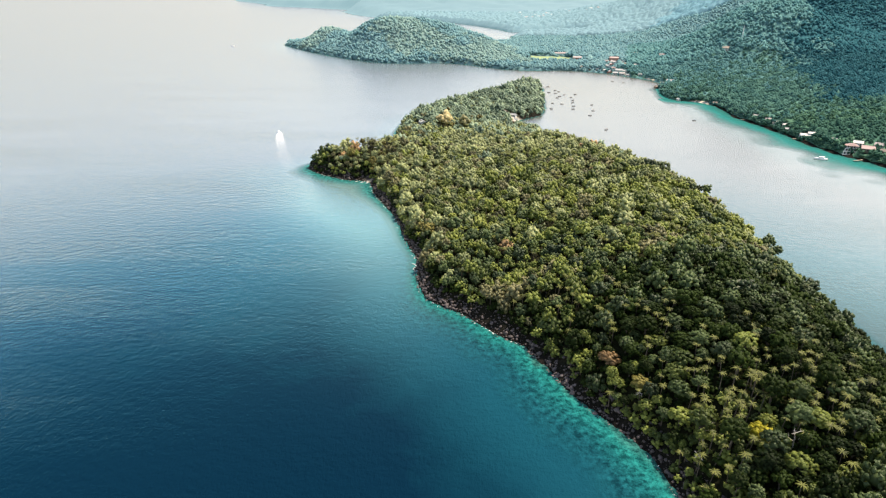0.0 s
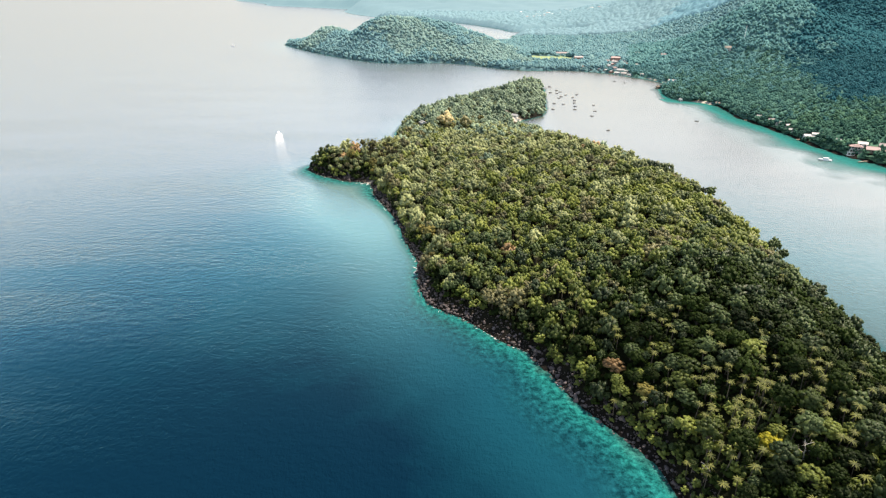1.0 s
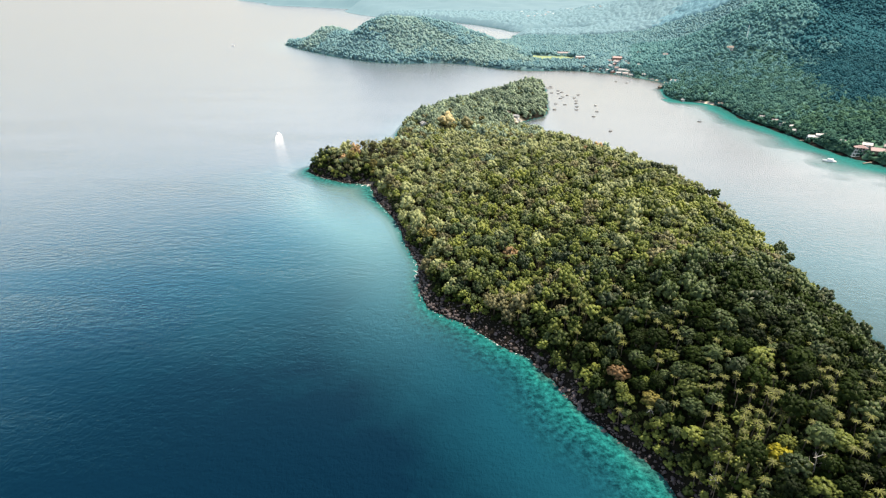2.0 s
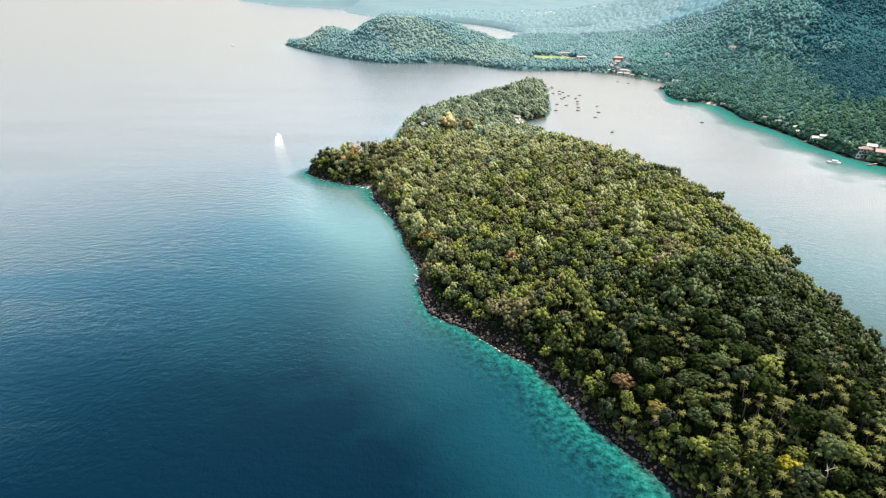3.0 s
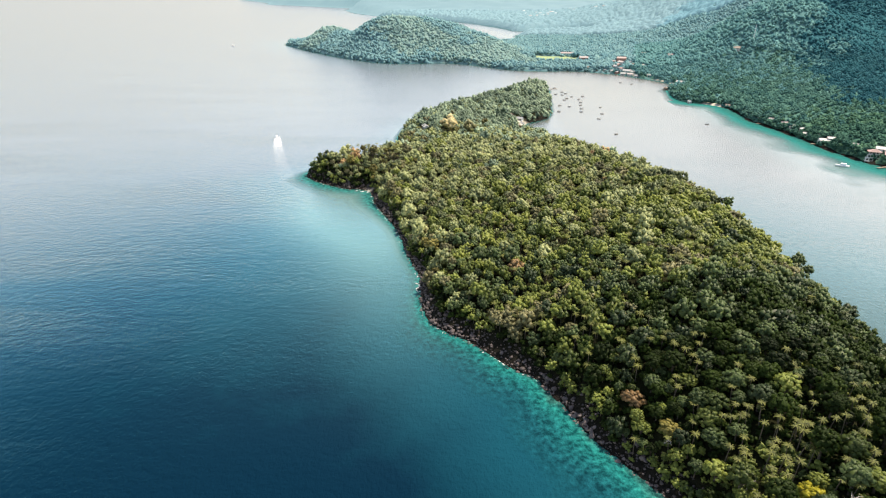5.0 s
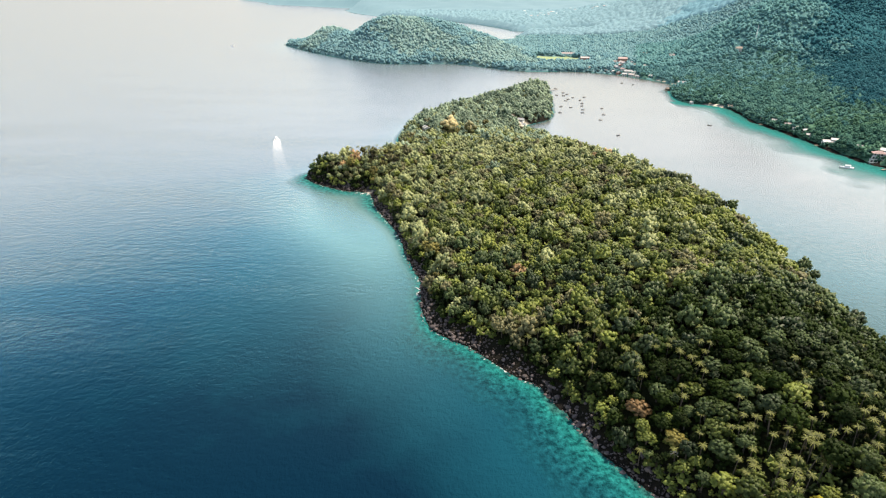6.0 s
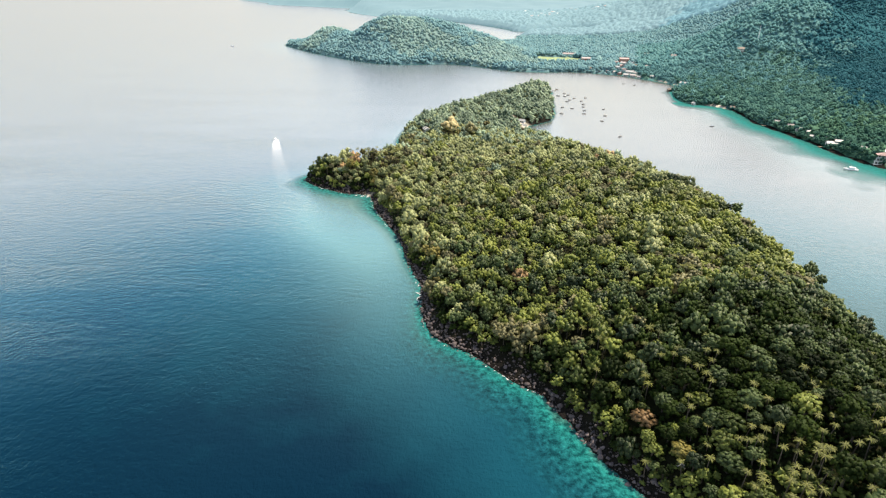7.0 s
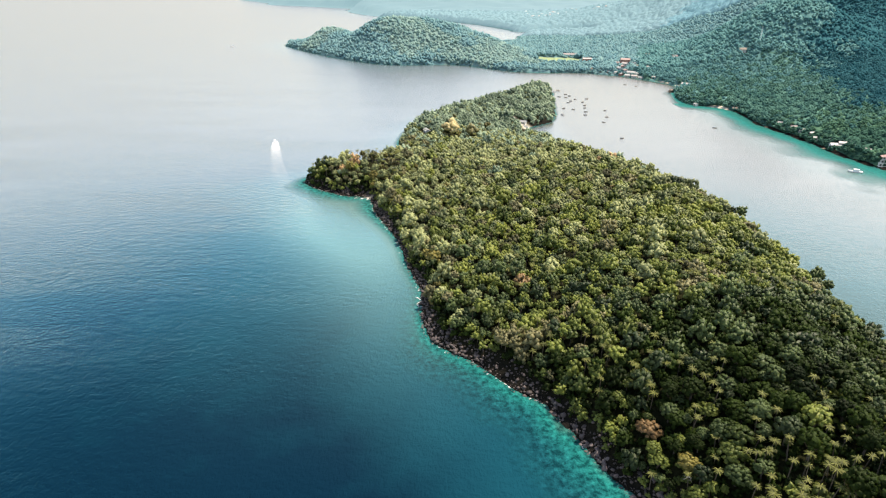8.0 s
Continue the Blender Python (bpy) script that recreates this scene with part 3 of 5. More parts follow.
def build_ground_and_sea():
    x, y, quads = sheet_grid(4.2)
    z, di, dm = height(x, y)
    d = np.maximum(di, dm)
    sandy = np.zeros_like(x)
    for bx, by, r, k in BEACHES:
        sandy = np.maximum(sandy, k * np.exp(-(((x - bx) ** 2 + (y - by) ** 2) / r**2) ** 2))
    sandy = np.clip(sandy * 1.6, 0, 1) * (d < 16)
    field = np.exp(-(((x - FIELD[0]) / FIELD[2]) ** 4 + ((y - FIELD[1]) / FIELD[3]) ** 4))
    bare = np.exp(-(((x - CLEARING[0]) / CLEARING[2]) ** 4 + ((y - CLEARING[1]) / CLEARING[3]) ** 4))
    z = np.where((y > 2660) & (dm > 0), -4.0, z)
    rocky = np.clip(1 - d / 14, 0, 1) * (1 - sandy)
    me = mesh_np("ground", np.stack([x, y, z], 1), quads, [GROUND_MAT], smooth=True, attributes={"sandy": sandy, "rocky": rocky, "grassy": field, "bare": bare, "far_haze": (dm > 0) * np.clip((y - 760) / 450, 0.06, 1.0)})
    tagged(new("ground", me), "wooded hills, rocky shores and sea floor in one sheet", "ground", kind="structure")
    x, y, quads = sheet_grid(7.0)
    z, di, dm = height(x, y)
    d = np.maximum(di, dm)
    me = mesh_np("sea_water", np.stack([x, y, 0 * z], 1), quads, [WATER_MAT], smooth=True, attributes={"depth": np.where(d > 0, 0.0, -z), "channel_glare": channel_glare(x, y), "milk": np.maximum(milk(x, y), shelf_sand_glare(x, y, dm))})
    tagged(new("water", me), "rippled blue sea turning turquoise over shallows", "sea", kind="structure")


build_ground_and_sea()


# ---- trees ----
def icosphere(level):
    bm = bmesh.new()
    bmesh.ops.create_icosphere(bm, subdivisions=level, radius=1.0)
    v = np.array([p.co[:] for p in bm.verts])
    f = np.array([[p.index for p in q.verts] for q in bm.faces])
    bm.free()
    return v, f


ICO1, ICO2 = icosphere(1), icosphere(2)
OCTA = np.array([(1, 0, 0), (0, 1, 0), (-1, 0, 0), (0, -1, 0), (0, 0, 1), (0, 0, -1)], float), np.array([(0, 1, 4), (1, 2, 4), (2, 3, 4), (3, 0, 4), (1, 0, 5), (2, 1, 5), (3, 2, 5), (0, 3, 5)])


def crown_shape(rng, leaves, leaf, core, lobes=8, flat=0.72, solid=0.93):
    """A crown of unit radius round its middle: rounded boughs side by side over the dome, leaf clumps lying on them."""
    mid, rad = [(0.0, 0.0, -0.05)], [0.62]
    for k in range(lobes):
        up = 1 - 1.35 * (k + 0.5) / lobes
        a = k * 2.39996 + rng.uniform(-0.5, 0.5)
        out, size = rng.uniform(0.52, 0.76), rng.uniform(0.55, 1.0) * 1.25 / math.sqrt(lobes)
        flatr = math.sqrt(max(1 - up * up, 0))
        mid.append((out * flatr * math.cos(a), out * flatr * math.sin(a), out * up))
        rad.append(size)
    mid, rad = np.array(mid), np.array(rad)
    cv, cf = core
    n = cv / np.linalg.norm(cv, axis=1)[:, None]
    vs, fs, out, base = [], [], [], 0
    for c, q in zip(mid, rad):
        t = rng.uniform(0, 6.283)
        n = np.stack([n[:, 0] * math.cos(t) - n[:, 1] * math.sin(t), n[:, 0] * math.sin(t) + n[:, 1] * math.cos(t), n[:, 2]], 1)
        vs.append(c + n * (q * solid * rng.uniform(0.86, 1.1, len(n)))[:, None])
        out.append(n * 0.85 + c * 0.55 + (0, 0, 0.18))
        fs.append(cf + base)
        base += len(n)
    if leaves:
        k = rng.integers(1, lobes + 1, leaves)
        nor = rng.normal(size=(leaves, 3)) + mid[k] * 1.6 + (0, 0, 0.45)
        nor /= np.linalg.norm(nor, axis=1)[:, None]
        p = mid[k] + nor * (rad[k] * rng.uniform(0.9, 1.1, leaves))[:, None]
        out.append(np.repeat(nor * 0.85 + p * 0.5 + (0, 0, 0.18), 4, 0))
        nor = nor + rng.normal(size=(leaves, 3)) * 0.4
        nor /= np.linalg.norm(nor, axis=1)[:, None]
        u = np.cross(nor, rng.normal(size=(leaves, 3)))
        u /= np.linalg.norm(u, axis=1)[:, None]
        w = np.cross(nor, u)
        s = leaf * rng.uniform(0.7, 1.35, (leaves, 1))
        vs.append(np.stack([p - u * s, p - w * s * 0.7 - nor * s * 0.25, p + u * s, p + w * s * 0.7 - nor * s * 0.25], 1).reshape(-1, 3))
        i = base + 4 * np.arange(leaves)
        fs.append(np.stack([i, i + 1, i + 2], 1))
        fs.append(np.stack([i, i + 2, i + 3], 1))
    v = np.concatenate(vs)
    v[:, 2] *= flat
    out = np.concatenate(out)
    return v, np.concatenate(fs), out / np.linalg.norm(out, axis=1)[:, None]


def tube(points, radii, sides=6):
    """A tapered limb along points."""
    pts = np.array(points, float)
    a = np.arange(sides) * 2 * np.pi / sides
    vs = []
    for k, (p, r) in enumerate(zip(pts, radii)):
        way = pts[min(k + 1, len(pts) - 1)] - pts[max(k - 1, 0)]
        way /= np.linalg.norm(way)
        u = np.cross(way, (0.31, 0.95, 0.07))
        u /= np.linalg.norm(u)
        w = np.cross(way, u)
        vs.append(p + r * (np.cos(a)[:, None] * u + np.sin(a)[:, None] * w))
    fs = []
    for k in range(len(pts) - 1):
        for s in range(sides):
            b, t = k * sides + s, k * sides + (s + 1) % sides
            fs += [(b, t, t + sides), (b, t + sides, b + sides)]
    return np.concatenate(vs), np.array(fs)


def joined(pieces):
    vs, fs, n = [], [], 0
    for v, f in pieces:
        vs.append(v)
        fs.append(f + n)
        n += len(v)
    return np.concatenate(vs), np.concatenate(fs)


def palm_crown(rng, fronds=15, length=3.1):
    """Arching fronds round the head of a palm, folded along the midrib."""
    out = []
    for k in range(fronds):
        az = (k + rng.uniform(-0.3, 0.3)) * 2 * np.pi / fronds * 2.4
        up, size = rng.uniform(-0.1, 1.0), length * rng.uniform(0.8, 1.1)
        way, side = np.array([math.cos(az), math.sin(az), 0]), np.array([-math.sin(az), math.cos(az), 0])
        v = []
        for t, wide in ((0.0, 0.04), (0.3, 0.13), (0.6, 0.145), (0.85, 0.09), (1.0, 0.02)):
            mid = way * size * t * (1 - 0.18 * t * t) + np.array([0, 0, size * (0.55 * up * t - 0.42 * t * t + 0.1)])
            v += [mid - side * wide - (0, 0, 0.4 * wide), mid, mid + side * wide - (0, 0, 0.4 * wide)]
        f = []
        for s in range(4):
            for c in (0, 1):
                a = 3 * s + c
                f += [(a, a + 1, a + 4), (a, a + 4, a + 3)]
        out.append((np.array(v), np.array(f)))
    return out


rng = np.random.default_rng(7)
SPECIES = ["green", "dark", "lime", "olive", "rust", "gold", "amber"]
WOOD_KINDS = SPECIES + ["sage", "bluish", "palm", "deep", "straw"]
NEAR_CROWNS = [crown_shape(rng, 1000, 0.073, OCTA, int(rng.integers(34, 46)), rng.uniform(0.8, 1.05), 0.95) for _ in range(5)]
CLOSE_CROWNS = [crown_shape(rng, 190, 0.095, OCTA, int(rng.integers(22, 30)), rng.uniform(0.8, 1.05), 1.0) for _ in range(6)]
MID_CROWNS = [crown_shape(rng, 66, 0.125, OCTA, int(rng.integers(15, 21)), rng.uniform(0.8, 1.05), 1.05) for _ in range(10)]
LOW_CROWNS = [crown_shape(rng, 34, 0.17, OCTA, int(rng.integers(7, 11)), rng.uniform(0.75, 1.0), 1.05) for _ in range(10)]
COAST_CROWNS = [crown_shape(rng, 10, 0.2, OCTA, int(rng.integers(7, 10)), rng.uniform(0.8, 1.05), 1.08) for _ in range(8)]
HILL_CROWNS = [crown_shape(rng, 0, 0.2, OCTA, int(rng.integers(3, 5)), rng.uniform(0.8, 1.05), 1.12) for _ in range(8)]
BUSHES = [crown_shape(rng, 22, 0.22, OCTA, int(rng.integers(5, 8)), rng.uniform(0.7, 0.95), 1.0) for _ in range(6)]
PALM_FRONDS = [palm_crown(rng, int(rng.integers(22, 28)), rng.uniform(2.3, 2.9)) for _ in range(4)]

PALM_CROWNS = [joined(fronds) for fronds in PALM_FRONDS]


def scatter(spacing, x0, x1, y0, y1, seed):
    r = np.random.default_rng(seed)
    gx, gy = np.meshgrid(np.arange(x0, x1, spacing), np.arange(y0, y1, spacing))
    gx[1::2] += spacing / 2
    return (gx + r.uniform(-0.42, 0.42, gx.shape) * spacing).ravel(), (gy + r.uniform(-0.42, 0.42, gy.shape) * spacing).ravel()


def stamp(shapes, pick, place, turn, scale, squash):
    """Copies of shapes, set side by side as one run of vertices and triangles, and the copy that each triangle belongs to."""
    vs, fs, owner, n = [], [], [], 0
    looks = {"tint": [], "outward": []}
    for s, (v, f, *out) in enumerate(shapes):
        who = np.nonzero(pick == s)[0]
        if not len(who):
            continue
        c, sn = np.cos(turn[who])[:, None], np.sin(turn[who])[:, None]
        k = scale[who][:, None]
        x, y, z = v[None, :, 0] * k, v[None, :, 1] * k, v[None, :, 2] * k * squash[who][:, None]
        p = np.stack([x * c - y * sn, x * sn + y * c, z], 2) + place[who][:, None, :]
        vs.append(p.reshape(-1, 3))
        fs.append((f[None] + (n + len(v) * np.arange(len(who)))[:, None, None]).reshape(-1, 3))
        owner.append(np.repeat(who, len(f)))
        n += len(who) * len(v)
        looks["tint"].append(np.repeat(0.02 + 0.98 * (np.sin(who * 12.9898 + len(who)) * 43758.5453 % 1.0), len(v)))
        o = out[0] if out else np.zeros_like(v)
        looks["outward"].append(np.stack([o[None, :, 0] * c - o[None, :, 1] * sn, o[None, :, 0] * sn + o[None, :, 1] * c, o[None, :, 2] + 0 * c], 2).reshape(-1, 3))
    return np.concatenate(vs), np.concatenate(fs), np.concatenate(owner), {k: np.concatenate(q) for k, q in looks.items()}


def species_of(x, y, r):
    """Which kind grows where: patches of dark, lime and olive trees among the green, with haze and shade tones laid
    over.
    """
    a, b, c = value_noise(x, y, 46, 11), value_noise(x, y, 30, 12), r.uniform(0, 1, len(x))
    s = np.where(c < 0.48, 0, np.where(c < 0.68, 1, np.where(c < 0.86, 2, 3)))
    s = np.where(((a > 0.60) & (c > 0.35)) & (y < 400), 1, s)
    # lighter kinds further off, lifted for distance haze
    s = np.where((y > 330) & (s == 1) & (c < 0.62), 2, s)
    s = np.where((y > 420) & (s == 0) & (c < 0.14), 3, s)
    s = np.where((y < 290) & (s == 2) & (c < 0.78), 0, s)
    s = np.where((a < 0.36) & (c > 0.45) & (y > 290), 2, s)
    s = np.where((y < 250) & (s == 2), 0, s)
    s = np.where((b > 0.74) & (c > 0.4), 3, s)
    # dark kinds crowded here: cloud shade and corner falloff put into leaf colour
    painted_shade = hill(x, y, 175, 235, 40, 50, 0.92) + hill(x, y, 140, 262, 38, 24, 0.75) + hill(x, y, 95, 255, 14, 25, 0.5) + hill(x, y, 196, 170, 42, 66, 1.0) + hill(x, y, 218, 225, 28, 60, 0.8)
    s = np.where(r.uniform(0, 1, len(x)) < painted_shade, np.where(r.uniform(0, 1, len(x)) < np.where(y < 215, 0.15, 0.35), 10, 1), s)
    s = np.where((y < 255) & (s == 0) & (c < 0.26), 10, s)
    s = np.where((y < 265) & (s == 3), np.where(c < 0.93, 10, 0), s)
    s = np.where((c > 0.9985) & (y > 320), 4, s)
    # distance haze as leaf colour: greyer and bluer kinds towards the far half
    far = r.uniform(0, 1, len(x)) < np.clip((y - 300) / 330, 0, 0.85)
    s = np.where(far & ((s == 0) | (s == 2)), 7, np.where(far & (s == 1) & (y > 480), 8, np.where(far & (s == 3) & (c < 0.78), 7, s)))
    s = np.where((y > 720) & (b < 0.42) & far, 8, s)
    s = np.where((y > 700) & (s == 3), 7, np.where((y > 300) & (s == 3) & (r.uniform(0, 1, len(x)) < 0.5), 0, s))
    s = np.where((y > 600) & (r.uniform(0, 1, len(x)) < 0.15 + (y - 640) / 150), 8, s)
    dry = hill(x, y, -72, 578, 26, 28, 1.0) + hill(x, y, -12, 375, 16, 75, 0.5) + hill(x, y, 20, 735, 26, 18, 0.18)
    s = np.where(r.uniform(0, 1, len(x)) < dry, np.where(c < 0.3, 6, np.where(c < 0.55, 3, 7)), s)
    return np.where((s == 1) & (y > 285), 10, s)


# house sites, and two gaps that open the camera's view to the beach huts
CLEARED_SPOTS = [(-24, 707, 8), (97, 797, 10), (99, 785, 8), (96, 772, 7), (93, 760, 5), (-71, 594, 6), (-50, 559, 6), (87, 801, 7)]


def clear_of(x, y, spots):
    ok = np.ones(len(x), bool)
    for sx, sy, r in spots:
        ok &= (x - sx) ** 2 + (y - sy) ** 2 > r * r
    return ok


# particular trees that stand out: x, y, height of the top, crown radius, kind
MARKED = [
    (78, 223, 20.5, 6.4, "rust"), (88, 207, 16.5, 5.8, "amber"), (120, 166, 26, 6.6, "gold"), (124, 171, 23, 4.0, "lime"), (216, 350, 26, 5.2, "deep"), (219, 343, 22, 4.0, "deep"), (205, 428, 35, 5.0, "deep"), (201, 434, 32, 4.0, "dark"), (218, 300, 20, 5.0, "deep"), (216, 309, 18, 4.5, "dark"),
    (5, 697, 33, 10.5, "straw"), (-3, 702, 28, 6, "straw"), (26, 692, 29, 8.5, "olive"), (-86, 568, 20, 6, "rust"), (-77, 562, 17, 5, "sage"), (-93, 565, 19, 4.5, "sage"), (-70, 578, 17, 4.5, "olive"), (-97, 560, 16, 4.5, "rust"), (70, 232, 15, 3.4, "lime"), (100, 225, 26, 5.5, "lime"),
    (-112, 576, 25, 7, "deep"), (-121, 578, 21, 6, "green"), (-104, 571, 24, 6, "sage"), (-128, 574, 16, 5, "deep"), (-116, 568, 19, 5, "green"), (-60, 622, 22, 7, "bluish"), (-45, 632, 23, 7, "bluish"), (-30, 628, 22, 6, "deep"),
]


def rocky_foot(x, y):
    """How far from the water the wood begins: wide bare rocks on the seaward side, a narrow rim elsewhere."""
    sea = np.clip((0.35 * (640 - y) - 35 - x) / 60, 0, 1) * np.clip((600 - y) / 60, 0, 1)
    ledge = hill(x, y, -8, 320, 16, 22, 5.0) + hill(x, y, 28, 277, 15, 13, 3.5)
    return 0.7 + ledge + 2.2 * value_noise(x, y, 9, 31) + sea * (0.2 + 3.2 * value_noise(x, y, 38, 37) + 1.2 * value_noise(x, y, 15, 38))


def build_island_trees():
    r = np.random.default_rng(21)
    xs, ys, rs = [], [], []
    taken = [(m[0], m[1], 0.8 * m[3]) for m in MARKED]
    for spacing, low, high, keep, seed in ((11.5, 4.4, 7.4, 0.82, 22), (6.6, 3.0, 4.6, 0.9, 23), (3.9, 1.6, 2.9, 0.85, 24)):
        x, y = scatter(spacing, -145, 245, 70, 1050, seed)
        rad = low + (high - low) * r.uniform(0, 1, len(x)) ** 1.4
        ok = r.uniform(0, 1, len(x)) < keep
        if spacing < 5:
            ok &= (y < 700) | (r.uniform(0, 1, len(x)) < 0.6)
        x, y, rad = x[ok], y[ok], rad[ok]
        free = np.ones(len(x), bool)
        for tx, ty, tr in taken:
            free &= (x - tx) ** 2 + (y - ty) ** 2 > (tr + 0.45 * rad) ** 2
        x, y, rad = x[free], y[free], rad[free]
        taken = taken + [(a, b, 0.52 * c) for a, b, c in zip(x, y, rad)]
        xs.append(x)
        ys.append(y)
        rs.append(rad)
    x, y, rad = np.concatenate(xs), np.concatenate(ys), np.concatenate(rs)
    z, di, _ = height(x, y)
    ok = (di > rocky_foot(x, y) + 0.25 * rad) & clear_of(x, y, CLEARED_SPOTS)
    x, y, z, di, rad = x[ok], y[ok], z[ok], di[ok], rad[ok]
    n = len(x)
    near_palms = np.clip(1.5 - np.hypot((x - 124) / 34, (y - 182) / 30), 0, 1) * 0.85 + np.clip(1.3 - np.hypot((x - 96) / 16, (y - 246) / 24), 0, 1) * 0.45 + np.clip(1.2 - np.hypot((x - 70) / 14, (y - 262) / 18), 0, 1) * 0.4 + np.clip(1.3 - np.hypot((x - 38) / 15, (y - 290) / 18), 0, 1) * 0.6 + np.clip(1.2 - np.hypot((x - 45) / 20, (y - 345) / 22), 0, 1) * 0.3 + 0.04
    groves = np.where(value_noise(x, y, 34, 41) > 0.70, 0.24, 0.03)
    point = np.where((x < -45) & (x > -98) & (y > 560) & (y < 640), 0.6, 0)
    palm = (rad < 5.4) & (r.uniform(0, 1, n) < np.maximum(np.maximum(near_palms, groves), point))
    kind = species_of(x, y, r)
    rad = np.where((y < 320) & ~palm, np.minimum(1.2 * rad, 6.3), rad)
    tall = (3.2 + 1.2 * rad + r.uniform(-1.5, 2.0, n)) * np.clip(0.5 + di / 22, 0.6, 1)
    tall = tall + np.clip(di / 12, 0, 1) * (6.0 * value_noise(x, y, 17, 35) - 2.5)
    tall = tall * (1 - (0.24 - 0.12 * np.clip((y - 780) / 80, 0, 1)) * np.clip((y - 600) / 80, 0, 1) - hill(x, y, 106, 735, 28, 36, 0.26))
    tall = np.where(palm, np.maximum(r.uniform(7.0, 10.0, n), tall - 0.5), tall)
    mx = np.array([m[:4] for m in MARKED])
    mz = height(mx[:, 0], mx[:, 1])[0]
    x, y, z = np.r_[x, mx[:, 0]], np.r_[y, mx[:, 1]], np.r_[z, mz]
    rad, tall, palm = np.r_[rad, mx[:, 3]], np.r_[tall, np.maximum(mx[:, 2] - mz, 6)], np.r_[palm, np.zeros(len(mx), bool)]
    kind = np.r_[kind, [WOOD_KINDS.index(m[4]) for m in MARKED]]
    n = len(x)
    turn, squash = r.uniform(0, 6.283, n), r.uniform(0.95, 1.4, n)
    order = np.argsort(np.hypot(x - 118, (y - 196) * 0.9))
    single = np.zeros(n, bool)
    single[order[:300]] = True

    # the trees nearest the flight line, each a thing of its own
    labels = {"deep": "broad-leaved tree with a deep green crown", "green": "broad-leaved tree with a dense mid-green crown", "dark": "broad-leaved tree with a dark green crown", "lime": "broad-leaved tree with a bright yellow-green crown",
              "olive": "broad-leaved tree with a dull olive crown", "rust": "tree with a rusty orange-brown crown on the wooded slope", "amber": "tree with a dull golden-orange crown above the shore", "gold": "tree with a bright golden-yellow crown among palms"}
    templates = {}
    for k in np.nonzero(single)[0]:
        if palm[k]:
            key = ("palm", int(r.integers(0, 4)))
        else:
            key = (WOOD_KINDS[kind[k]], int(r.integers(0, 5)))
        m = Matrix.Translation((x[k], y[k], z[k] - 0.2)) @ Matrix.Rotation(turn[k], 4, "Z")
        if key not in templates:
            if key[0] == "palm":
                root = tagged(new("coconut_palm"), "coconut palm with arching pale green fronds", "palm tree", "coconut palms on the slope")
                lean = 0.5 + 0.3 * key[1]
                tv, tf = tube([(0, 0, -0.5), (0.25 * lean, 0, 3), (0.6 * lean, 0, 6.5), (lean, 0, 10)], [0.24, 0.18, 0.15, 0.13])
                cv, cf = ICO2[0] * (0.32, 0.32, 0.4) + (lean, 0, 10), ICO2[1]
                cm, co = LEAF["olive"], cv - (lean, 0, 10)
            else:
                root = tagged(new("tree"), labels[key[0]], "tree", "trees on the slope")
                limbs = [tube([(0, 0, -0.3), (0.03, 0.02, 0.5), (0.0, 0.05, 1.2)], [0.1, 0.075, 0.05])]
                for a in np.arange(4) * 1.7 + key[1]:
                    limbs.append(tube([(0.02, 0.03, 0.75), (0.25 * math.cos(a), 0.25 * math.sin(a), 1.1), (0.5 * math.cos(a), 0.5 * math.sin(a), 1.5)], [0.045, 0.03, 0.015], 5))
                tv, tf = joined(limbs)
                cv, cf, co = NEAR_CROWNS[key[1]]
                cv, cm = cv + (0, 0, 1.55), LEAF[key[0]]
            trunk = new("trunk", mesh_np("trunk", tv, tf, [BARK], smooth=True))
            crown = new("crown", mesh_np("crown", cv, cf, [cm], smooth=True, attributes={"outward": co}))
            trunk.parent = crown.parent = root
            if key[0] == "palm":
                for fv, ff in PALM_FRONDS[key[1]]:
                    new("frond", mesh_np("frond", fv + (lean, 0, 10), ff, [LEAF["palm"]])).parent = crown
            templates[key] = root
            thing = root
        else:
            thing = copy_thing(templates[key], Matrix.Identity(4))
        if key[0] == "palm":
            f = tall[k] / 10.0
            thing.matrix_basis = m @ Matrix.Diagonal((1.0, 1.0, f, 1))
        else:
            f = max(tall[k] / (1.55 + 0.75), 1.0)
            thing.matrix_basis = m @ Matrix.Diagonal((rad[k], rad[k], f, 1))

    # undergrowth along the edge and between the nearest trees
    bx, by = scatter(3.4, -145, 245, 100, 640, 25)
    bz, bd, _ = height(bx, by)
    ok = (bd > rocky_foot(bx, by) - 1.0) & ((bd < 15) & (bx < 0.35 * (600 - by) + 30) | (by < 260))
    bx, by, bz = bx[ok], by[ok], bz[ok]
    nb = len(bx)
    brad = r.uniform(1.3, 2.9, nb)
    v, f, own, looks = stamp(BUSHES, r.integers(0, len(BUSHES), nb), np.stack([bx, by, bz + 0.55 * brad], 1), r.uniform(0, 6.28, nb), brad, np.full(nb, 1.2))
    bkind = np.where(value_noise(bx, by, 20, 33) > 0.5, 1, 0)
    tagged(new("undergrowth", mesh_np("undergrowth", v, f, [LEAF["green"], LEAF["dark"]], bkind[own], smooth=True, attributes=looks)), "dark green shrubs under the trees and above the rocks", "shrubs", kind="stuff")

    # the rest of the wood
    rest = ~single
    low = (y >= 560) | ((rad < 3.0) & (y > 250))
    sets = [(rest & ~palm & ~low & (y < 250), CLOSE_CROWNS), (rest & ~palm & ~low & (y >= 250), MID_CROWNS), (rest & ~palm & low, LOW_CROWNS)]
    vs, fs, mi, nv, all_looks = [], [], [], 0, []
